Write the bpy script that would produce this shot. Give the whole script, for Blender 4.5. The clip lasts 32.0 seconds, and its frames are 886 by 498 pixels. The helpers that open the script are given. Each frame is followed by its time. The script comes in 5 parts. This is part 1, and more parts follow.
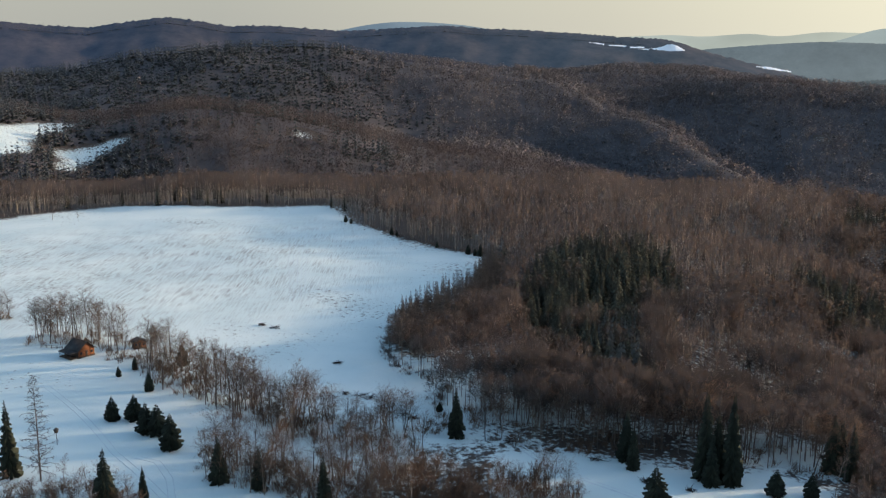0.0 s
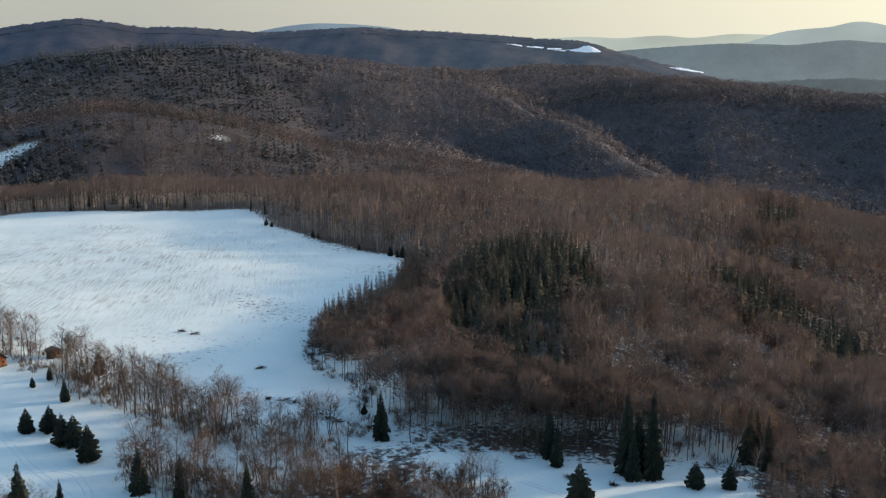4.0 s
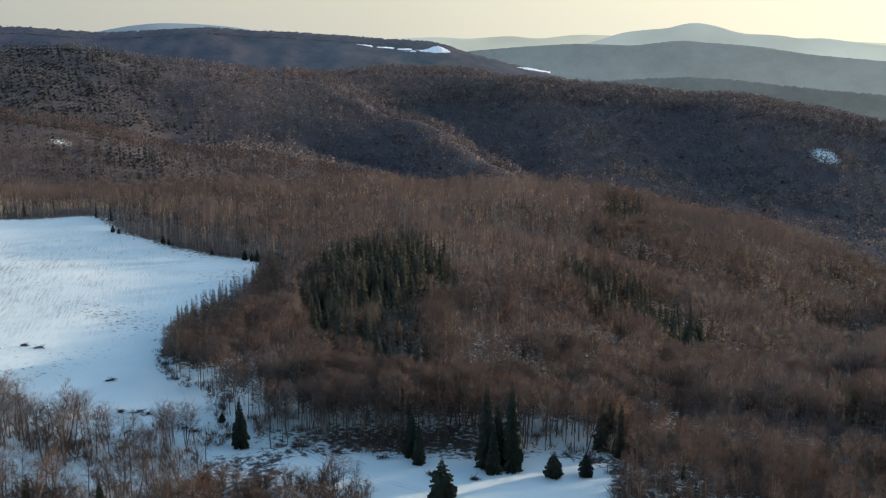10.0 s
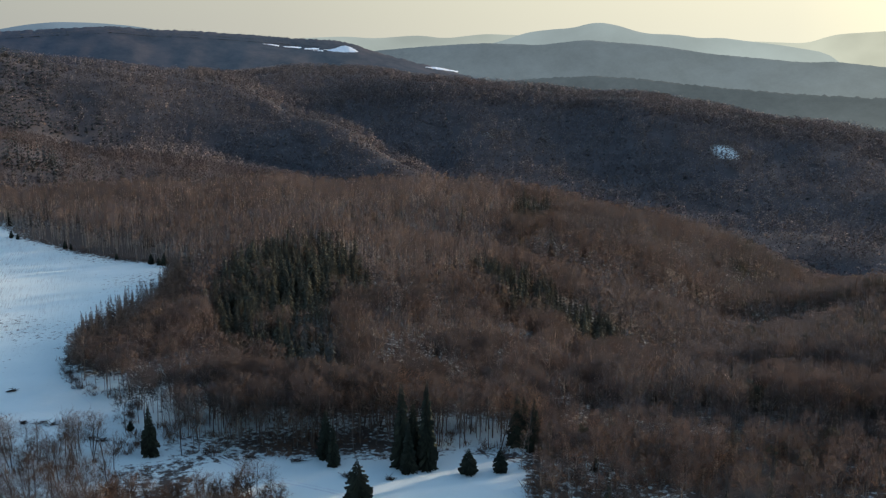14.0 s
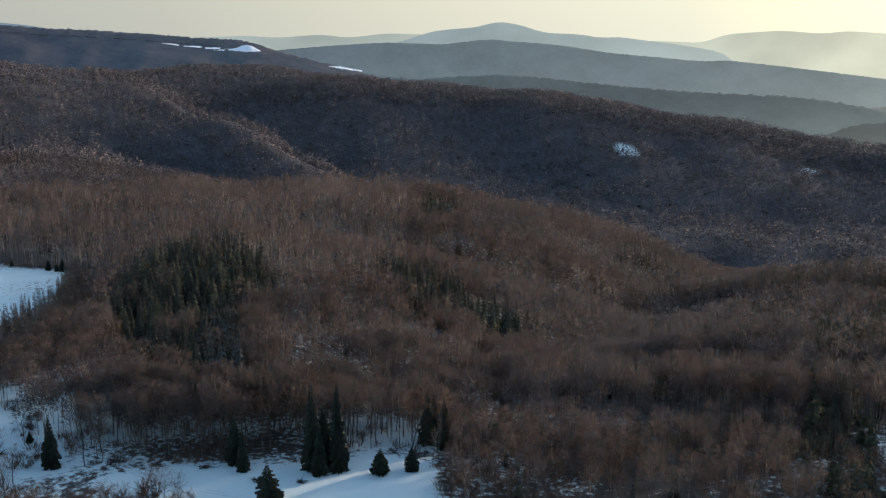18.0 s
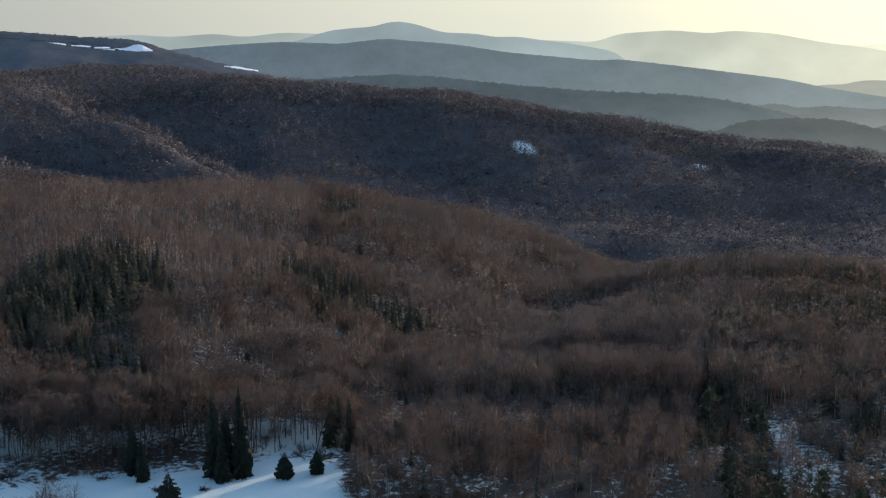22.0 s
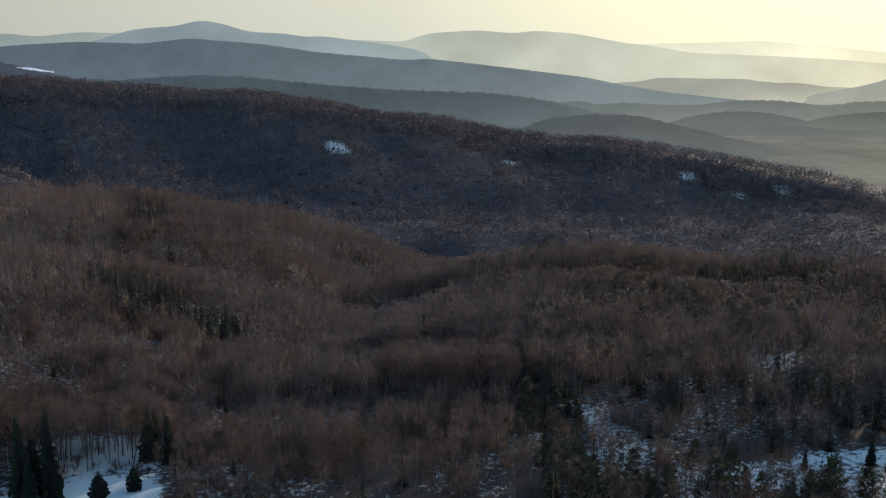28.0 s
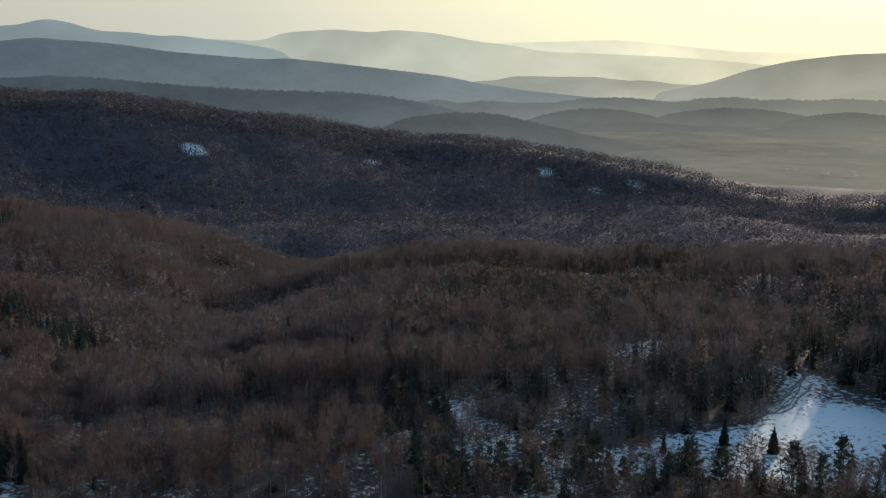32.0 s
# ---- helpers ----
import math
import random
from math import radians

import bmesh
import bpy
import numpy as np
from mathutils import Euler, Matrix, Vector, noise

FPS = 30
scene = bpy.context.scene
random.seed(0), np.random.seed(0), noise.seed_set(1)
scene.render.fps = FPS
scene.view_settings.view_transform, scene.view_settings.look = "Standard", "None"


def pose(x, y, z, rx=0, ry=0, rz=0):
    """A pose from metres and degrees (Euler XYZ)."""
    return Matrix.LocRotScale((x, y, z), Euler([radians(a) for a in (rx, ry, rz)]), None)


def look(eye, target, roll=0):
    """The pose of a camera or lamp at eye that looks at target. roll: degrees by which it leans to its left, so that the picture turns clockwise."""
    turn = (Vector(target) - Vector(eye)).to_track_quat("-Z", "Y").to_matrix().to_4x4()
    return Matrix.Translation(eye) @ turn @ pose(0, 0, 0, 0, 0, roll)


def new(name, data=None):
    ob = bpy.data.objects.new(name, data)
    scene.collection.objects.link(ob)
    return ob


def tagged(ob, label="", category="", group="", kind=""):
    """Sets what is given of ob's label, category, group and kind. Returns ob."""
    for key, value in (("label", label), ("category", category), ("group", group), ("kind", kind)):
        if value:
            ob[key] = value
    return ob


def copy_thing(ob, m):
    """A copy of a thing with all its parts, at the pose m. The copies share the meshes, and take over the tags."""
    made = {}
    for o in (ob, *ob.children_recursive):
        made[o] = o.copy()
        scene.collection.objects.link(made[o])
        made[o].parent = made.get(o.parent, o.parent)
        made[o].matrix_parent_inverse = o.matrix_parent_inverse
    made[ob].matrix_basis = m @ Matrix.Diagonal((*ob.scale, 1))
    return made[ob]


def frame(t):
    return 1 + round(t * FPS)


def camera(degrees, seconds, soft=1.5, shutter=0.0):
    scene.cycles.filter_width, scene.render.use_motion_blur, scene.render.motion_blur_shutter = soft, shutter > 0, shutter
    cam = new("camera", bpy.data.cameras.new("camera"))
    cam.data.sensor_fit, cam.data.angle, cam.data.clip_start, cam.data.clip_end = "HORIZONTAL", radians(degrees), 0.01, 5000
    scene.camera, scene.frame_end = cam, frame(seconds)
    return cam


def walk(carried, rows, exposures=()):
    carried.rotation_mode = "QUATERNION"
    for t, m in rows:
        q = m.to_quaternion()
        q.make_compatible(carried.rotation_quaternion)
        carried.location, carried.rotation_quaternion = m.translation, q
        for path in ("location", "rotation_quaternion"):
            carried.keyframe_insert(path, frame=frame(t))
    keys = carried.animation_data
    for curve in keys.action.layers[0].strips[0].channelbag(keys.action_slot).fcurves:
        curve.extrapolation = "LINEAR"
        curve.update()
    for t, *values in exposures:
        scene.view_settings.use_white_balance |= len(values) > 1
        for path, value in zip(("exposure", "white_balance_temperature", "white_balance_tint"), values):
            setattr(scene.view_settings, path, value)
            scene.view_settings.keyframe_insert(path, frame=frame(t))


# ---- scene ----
# The camera hangs in the air over a snowy hillside and turns slowly to the right.
EYE = 110.0
cam = camera(47.22, 32.0, 1.25)
TURNS = [
    (0.0, 0.00, -11.50), (0.5, 0.48, -11.49), (1.0, 0.93, -11.48), (1.5, 1.36, -11.48), (2.0, 1.76, -11.47), (2.5, 2.32, -11.46),
    (3.0, 3.03, -11.46), (3.5, 3.77, -11.45), (5.5, 6.60, -11.42), (6.0, 7.35, -11.42), (6.5, 8.11, -11.42), (7.0, 8.85, -11.42),
    (7.5, 9.55, -11.43), (8.0, 10.18, -11.43), (8.5, 10.80, -11.44), (9.0, 11.41, -11.44), (9.5, 12.07, -11.45), (10.0, 12.76, -11.45),
    (10.5, 13.42, -11.46), (11.0, 14.05, -11.46), (11.5, 14.66, -11.47), (12.0, 15.26, -11.48), (12.5, 15.95, -11.48), (13.0, 16.61, -11.49),
    (13.5, 17.25, -11.50), (14.0, 17.87, -11.50), (14.5, 18.47, -11.51), (16.5, 20.99, -11.54), (17.0, 21.74, -11.55), (17.5, 22.47, -11.56),
    (18.0, 23.20, -11.56), (18.5, 23.91, -11.57), (19.0, 24.54, -11.58), (19.5, 25.15, -11.59), (20.0, 25.83, -11.59), (20.5, 26.61, -11.60),
    (21.0, 27.39, -11.61), (21.5, 28.16, -11.61), (22.0, 28.89, -11.62), (22.5, 29.55, -11.62), (23.0, 30.26, -11.63), (23.5, 31.13, -11.63),
    (24.0, 32.08, -11.63), (24.5, 32.98, -11.64), (25.0, 33.85, -11.64), (25.5, 34.73, -11.64), (27.5, 38.47, -11.66), (28.0, 39.43, -11.68),
    (28.5, 40.30, -11.69), (29.0, 41.22, -11.70), (29.5, 42.23, -11.71), (30.0, 43.29, -11.73), (30.5, 44.35, -11.73), (31.0, 45.35, -11.74),
    (31.5, 46.31, -11.75), (32.0, 47.26, -11.76),
]
LEAN = 0.25
EXPOSURES = [(0.0, 1.16, 6650, 10), (7.0, 1.3, 6600, 10), (12.0, 1.2, 6500, 10), (13.0, 0.98, 6470, 10), (14.0, 1.02, 6430, 10), (16.0, 1.04, 6350, 10), (24.0, 0.9, 6000, 10), (32.0, 0.62, 6000, 10)]
walk(cam, [(t, pose(0, 0, EYE, 90 + pitch, LEAN, -turn)) for t, turn, pitch in TURNS], EXPOSURES)

# ---- light: a low hazy sun to the right of the last view, and the evening sky ----
SUN_AZ, SUN_EL = 78.0, 11.3
world = bpy.data.worlds.new("evening_sky")
scene.world = world
world.use_nodes = True
wn = world.node_tree.nodes
wl = world.node_tree.links
sky = wn.new("ShaderNodeTexSky")
sky.sky_type, sky.sun_disc = "NISHITA", False
sky.sun_elevation, sky.sun_rotation = radians(SUN_EL), radians(SUN_AZ)
sky.air_density, sky.dust_density, sky.ozone_density = 1.0, 1.2, 1.4
# thin haze veils the sky near the horizon, cool away from the sun and golden towards it
way = wn.new("ShaderNodeTexCoord")
up = wn.new("ShaderNodeSeparateXYZ")
wl.new(way.outputs["Generated"], up.inputs[0])
high = wn.new("ShaderNodeMapRange")
high.interpolation_type = "SMOOTHSTEP"
high.inputs[1].default_value, high.inputs[2].default_value, high.inputs[3].default_value, high.inputs[4].default_value = -0.02, 0.4, 1.0, 0.0
wl.new(up.outputs[2], high.inputs[0])
toward = wn.new("ShaderNodeVectorMath")
toward.operation = "DOT_PRODUCT"
toward.inputs[1].default_value = (math.sin(radians(SUN_AZ)), math.cos(radians(SUN_AZ)), 0.06)
wl.new(way.outputs["Generated"], toward.inputs[0])
veil = wn.new("ShaderNodeValToRGB")
for at, c in ((0.0, (0.2, 0.205, 0.19)), (0.35, (0.28, 0.275, 0.235)), (0.75, (0.45, 0.43, 0.335)), (0.97, (0.74, 0.675, 0.425)), (1.0, (0.92, 0.8, 0.43))):
    k = veil.color_ramp.elements[0] if at == 0 else veil.color_ramp.elements[-1] if at == 1 else veil.color_ramp.elements.new(at)
    k.position, k.color = at, (*c, 1)
wl.new(toward.outputs["Value"], veil.inputs[0])
dim = wn.new("ShaderNodeMix")
dim.data_type, dim.blend_type = "RGBA", "MULTIPLY"
dim.inputs[0].default_value, dim.inputs[7].default_value = 1.0, (0.124, 0.134, 0.138, 1)
wl.new(sky.outputs[0], dim.inputs[6])
mixed = wn.new("ShaderNodeMix")
mixed.data_type = "RGBA"
wl.new(high.outputs[0], mixed.inputs[0])
wl.new(dim.outputs[2], mixed.inputs[6])
wl.new(veil.outputs[0], mixed.inputs[7])
wl.new(mixed.outputs[2], wn["Background"].inputs[0])
wn["Background"].inputs[1].default_value = 1.0
sun = new("sun", bpy.data.lights.new("sun", "SUN"))
sun.data.energy, sun.data.angle, sun.data.color = 2.5, radians(1.2), (1.0, 0.77, 0.56)
sun.matrix_basis = look((0, 0, 500), (-math.sin(radians(SUN_AZ)), -math.cos(radians(SUN_AZ)), 500 - math.tan(radians(SUN_EL))))

# ---- materials ----
def nodes_of(name, rough=0.9):
    m = bpy.data.materials.new(name)
    m.use_nodes = True
    n, l = m.node_tree.nodes, m.node_tree.links
    b = n["Principled BSDF"]
    b.inputs["Roughness"].default_value = rough
    b.inputs["Specular IOR Level"].default_value = 0.2
    return m, n, l, b


def noise_node(n, l, scale, detail=4.0, rough=0.55):
    geo = n.new("ShaderNodeNewGeometry")
    tex = n.new("ShaderNodeTexNoise")
    tex.inputs["Scale"].default_value, tex.inputs["Detail"].default_value, tex.inputs["Roughness"].default_value = scale, detail, rough
    l.new(geo.outputs["Position"], tex.inputs["Vector"])
    return tex


def ramp(n, l, source, stops):
    r = n.new("ShaderNodeValToRGB")
    e = r.color_ramp.elements
    while len(e) < len(stops):
        e.new(0.5)
    for k, (at, c) in zip(e, stops):
        k.position, k.color = at, (*c, 1)
    l.new(source, r.inputs[0])
    return r


def blend(n, l, fac, a, b, mode="MIX"):
    x = n.new("ShaderNodeMix")
    x.data_type, x.blend_type = "RGBA", mode
    for s, v in ((x.inputs[0], fac), (x.inputs[6], a), (x.inputs[7], b)):
        if isinstance(v, (int, float)):
            s.default_value = v
        elif isinstance(v, tuple):
            s.default_value = (*v, 1)
        else:
            l.new(v, s)
    return x.outputs[2]


def bump(n, l, b, source, strength, distance):
    k = n.new("ShaderNodeBump")
    k.inputs["Strength"].default_value, k.inputs["Distance"].default_value = strength, distance
    l.new(source, k.inputs["Height"])
    l.new(k.outputs[0], b.inputs["Normal"])


def plain(name, dark, light, scale, rough=0.9, island=0.25, thin=0.0, gaps=0.0, own=0.4):
    """A colour that varies over the place and from piece to piece. thin: how much light comes through, as through fine twigs.
    Twigs too fine to build take the outward way of their crown into their facing. gaps: the share of a spray that is open between its twigs."""
    m, n, l, b = nodes_of(name, rough)
    t1 = noise_node(n, l, scale)
    c = ramp(n, l, t1.outputs[0], [(0.3, dark), (0.7, light)]).outputs[0]
    geo = n.new("ShaderNodeNewGeometry")
    v = ramp(n, l, geo.outputs["Random Per Island"], [(0.0, (1 - island,) * 3), (1.0, (1 + island,) * 3)]).outputs[0]
    c = blend(n, l, 1.0, c, v, "MULTIPLY")
    l.new(c, b.inputs["Base Color"])
    if thin:
        at = n.new("ShaderNodeAttribute")
        at.attribute_name = "out"
        turn = n.new("ShaderNodeVectorTransform")
        turn.vector_type, turn.convert_from, turn.convert_to = "VECTOR", "OBJECT", "WORLD"
        l.new(at.outputs["Vector"], turn.inputs[0])
        some = n.new("ShaderNodeVectorMath")
        some.operation = "SCALE"
        some.inputs["Scale"].default_value = own
        l.new(geo.outputs["Normal"], some.inputs[0])
        both = n.new("ShaderNodeVectorMath")
        both.operation = "ADD"
        l.new(some.outputs[0], both.inputs[0])
        l.new(turn.outputs[0], both.inputs[1])
        face = n.new("ShaderNodeVectorMath")
        face.operation = "NORMALIZE"
        l.new(both.outputs[0], face.inputs[0])
        l.new(face.outputs[0], b.inputs["Normal"])
        t = n.new("ShaderNodeBsdfTranslucent")
        l.new(c, t.inputs[0])
        l.new(face.outputs[0], t.inputs["Normal"])
        mix = n.new("ShaderNodeMixShader")
        mix.inputs[0].default_value = thin
        l.new(b.outputs[0], mix.inputs[1])
        l.new(t.outputs[0], mix.inputs[2])
        l.new(mix.outputs[0], n["Material Output"].inputs[0])
        if gaps:
            clear = n.new("ShaderNodeBsdfTransparent")
            spray = n.new("ShaderNodeMixShader")
            spray.inputs[0].default_value = gaps
            l.new(mix.outputs[0], spray.inputs[1])
            l.new(clear.outputs[0], spray.inputs[2])
            l.new(spray.outputs[0], n["Material Output"].inputs[0])
    return m


def ground_material():
    m, n, l, b = nodes_of("snowy_ground", 0.75)
    at = n.new("ShaderNodeAttribute")
    at.attribute_name = "cover"
    sep = n.new("ShaderNodeSeparateColor")
    l.new(at.outputs["Color"], sep.inputs[0])
    fine = noise_node(n, l, 0.55, 6, 0.62)
    broad = noise_node(n, l, 0.03, 4)
    snow = ramp(n, l, broad.outputs[0], [(0.3, (0.64, 0.74, 0.73)), (0.7, (0.78, 0.85, 0.82))]).outputs[0]
    litter = ramp(n, l, fine.outputs[0], [(0.3, (0.04, 0.031, 0.027)), (0.7, (0.1, 0.075, 0.06))]).outputs[0]
    # bare patches: the thinner the snow, the more leaf litter comes through
    add = n.new("ShaderNodeMath")
    add.operation = "ADD"
    l.new(sep.outputs[0], add.inputs[0])
    l.new(fine.outputs[0], add.inputs[1])
    place = n.new("ShaderNodeNewGeometry")
    along = n.new("ShaderNodeVectorMath")
    along.operation = "MULTIPLY"
    along.inputs[1].default_value = (2.2, 0.07, 0.0)
    l.new(place.outputs["Position"], along.inputs[0])
    furrow_noise = n.new("ShaderNodeTexNoise")
    furrow_noise.inputs["Scale"].default_value, furrow_noise.inputs["Detail"].default_value = 1.0, 3.0
    furrow_noise.inputs["Distortion"].default_value = 0.6
    l.new(along.outputs[0], furrow_noise.inputs["Vector"])
    furrow = ramp(n, l, furrow_noise.outputs[0], [(0.47, (0, 0, 0)), (0.6, (1, 1, 1))])
    lines = n.new("ShaderNodeMath")
    lines.operation = "MULTIPLY"
    patchy = noise_node(n, l, 0.08, 6, 0.65)
    uneven = ramp(n, l, patchy.outputs[0], [(0.38, (0.08, 0.08, 0.08)), (0.62, (1, 1, 1))])
    streak = n.new("ShaderNodeMath")
    streak.operation = "MULTIPLY"
    l.new(furrow.outputs[0], streak.inputs[0])
    l.new(uneven.outputs[0], streak.inputs[1])
    l.new(streak.outputs[0], lines.inputs[0])
    l.new(sep.outputs[1], lines.inputs[1])
    mask = ramp(n, l, add.outputs[0], [(0.86, (0, 0, 0)), (1.24, (1, 1, 1))]).outputs[0]
    cover = blend(n, l, mask, snow, litter)
    l.new(blend(n, l, lines.outputs[0], cover, (0.2, 0.17, 0.16)), b.inputs["Base Color"])
    bump(n, l, b, fine.outputs[0], 0.5, 0.25)
    return m


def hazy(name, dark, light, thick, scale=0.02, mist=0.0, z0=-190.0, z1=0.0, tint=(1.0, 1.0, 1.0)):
    """Far country with the haze painted on: a dull wooded colour, and an emission in place of the lit air before it,
    golden towards the sun and thicker in the valleys.
    """
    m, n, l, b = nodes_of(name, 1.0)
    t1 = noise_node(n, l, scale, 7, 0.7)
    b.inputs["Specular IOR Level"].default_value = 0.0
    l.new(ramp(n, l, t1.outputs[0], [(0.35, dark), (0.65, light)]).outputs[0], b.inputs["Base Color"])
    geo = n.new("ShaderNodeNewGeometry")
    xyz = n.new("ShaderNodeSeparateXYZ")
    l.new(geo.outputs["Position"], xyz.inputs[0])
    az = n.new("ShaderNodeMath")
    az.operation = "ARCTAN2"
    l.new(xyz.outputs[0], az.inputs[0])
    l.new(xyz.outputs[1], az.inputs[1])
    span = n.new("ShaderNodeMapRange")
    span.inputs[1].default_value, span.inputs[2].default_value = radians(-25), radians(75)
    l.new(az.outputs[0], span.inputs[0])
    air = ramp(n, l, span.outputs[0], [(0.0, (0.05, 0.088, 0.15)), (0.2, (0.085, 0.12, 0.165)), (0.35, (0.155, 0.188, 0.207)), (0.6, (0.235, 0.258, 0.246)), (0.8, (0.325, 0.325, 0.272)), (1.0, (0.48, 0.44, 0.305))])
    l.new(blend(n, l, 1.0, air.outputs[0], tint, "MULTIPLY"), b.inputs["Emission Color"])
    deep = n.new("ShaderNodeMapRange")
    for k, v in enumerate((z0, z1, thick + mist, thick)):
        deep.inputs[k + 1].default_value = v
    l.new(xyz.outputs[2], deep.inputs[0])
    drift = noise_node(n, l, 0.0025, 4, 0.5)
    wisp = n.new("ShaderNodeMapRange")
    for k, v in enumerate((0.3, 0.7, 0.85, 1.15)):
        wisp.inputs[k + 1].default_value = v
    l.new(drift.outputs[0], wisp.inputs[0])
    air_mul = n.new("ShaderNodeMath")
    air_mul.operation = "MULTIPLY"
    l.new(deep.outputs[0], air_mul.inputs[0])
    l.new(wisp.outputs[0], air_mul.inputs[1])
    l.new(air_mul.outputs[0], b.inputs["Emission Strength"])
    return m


GROUND = ground_material()
BARK_DARK = plain("dark_bark", (0.06, 0.048, 0.042), (0.14, 0.115, 0.1), 0.4)
BARK = plain("grey_bark", (0.13, 0.105, 0.09), (0.26, 0.22, 0.19), 0.4)
BIRCH = plain("birch_bark", (0.16, 0.135, 0.118), (0.35, 0.305, 0.27), 0.8)
TWIG = plain("brown_twigs", (0.13, 0.083, 0.057), (0.22, 0.145, 0.102), 0.02, island=0.15, thin=0.35)
TWIG_BIRCH = plain("birch_twigs", (0.145, 0.106, 0.085), (0.24, 0.178, 0.145), 0.02, island=0.15, thin=0.35)
TWIG_GREY = plain("grey_twigs", (0.13, 0.094, 0.074), (0.22, 0.162, 0.13), 0.03, island=0.15, thin=0.35)
TWIG_DARK = plain("dark_twigs", (0.12, 0.092, 0.08), (0.21, 0.162, 0.14), 0.03, island=0.15, thin=0.35)
TWIG_RED = plain("reddish_twigs", (0.15, 0.093, 0.063), (0.25, 0.158, 0.11), 0.05, island=0.15, thin=0.35)
# crowns of the woods: sprays of fine twigs with air between them
CROWN = plain("brown_crowns", (0.136, 0.099, 0.085), (0.235, 0.172, 0.149), 0.02, island=0.06, thin=0.35, gaps=0.55)
CROWN_BIRCH = plain("birch_crowns", (0.155, 0.121, 0.11), (0.255, 0.2, 0.183), 0.02, island=0.06, thin=0.35, gaps=0.55)
CROWN_GREY = plain("grey_crowns", (0.146, 0.119, 0.11), (0.238, 0.197, 0.184), 0.03, island=0.06, thin=0.35, gaps=0.55)
CROWN_DARK = plain("dark_crowns", (0.125, 0.094, 0.081), (0.215, 0.163, 0.141), 0.03, island=0.06, thin=0.35, gaps=0.55)
NEEDLE = plain("spruce_needles", (0.027, 0.034, 0.025), (0.055, 0.062, 0.044), 0.05, island=0.4, thin=0.12)
WOOD_NEEDLE = plain("dull_spruce_needles", (0.046, 0.047, 0.033), (0.085, 0.083, 0.057), 0.06, island=0.25, thin=0.12, gaps=0.2)
FROSTED = plain("snow_dusted_needles", (0.055, 0.058, 0.047), (0.14, 0.144, 0.132), 0.5, island=0.4, thin=0.12)
PINE = plain("pine_needles", (0.05, 0.062, 0.037), (0.105, 0.112, 0.065), 0.05, island=0.25, thin=0.2)
PINE_CROWN = plain("pine_crowns", (0.06, 0.069, 0.043), (0.12, 0.124, 0.077), 0.05, island=0.15, thin=0.2, gaps=0.3)
LARCH = plain("larch_twigs", (0.14, 0.106, 0.085), (0.24, 0.182, 0.145), 0.05, island=0.15, thin=0.4, gaps=0.3)
# Far woods and floor are paler and greyer, haze put into their colour.
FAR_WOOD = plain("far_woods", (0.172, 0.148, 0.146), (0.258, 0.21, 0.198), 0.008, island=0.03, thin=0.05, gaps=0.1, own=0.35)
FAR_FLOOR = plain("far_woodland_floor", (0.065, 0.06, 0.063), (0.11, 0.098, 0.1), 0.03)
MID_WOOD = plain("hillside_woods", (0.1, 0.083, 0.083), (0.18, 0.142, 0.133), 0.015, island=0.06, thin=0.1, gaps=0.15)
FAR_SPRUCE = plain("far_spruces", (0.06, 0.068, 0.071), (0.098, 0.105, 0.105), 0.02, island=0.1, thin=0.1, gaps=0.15)

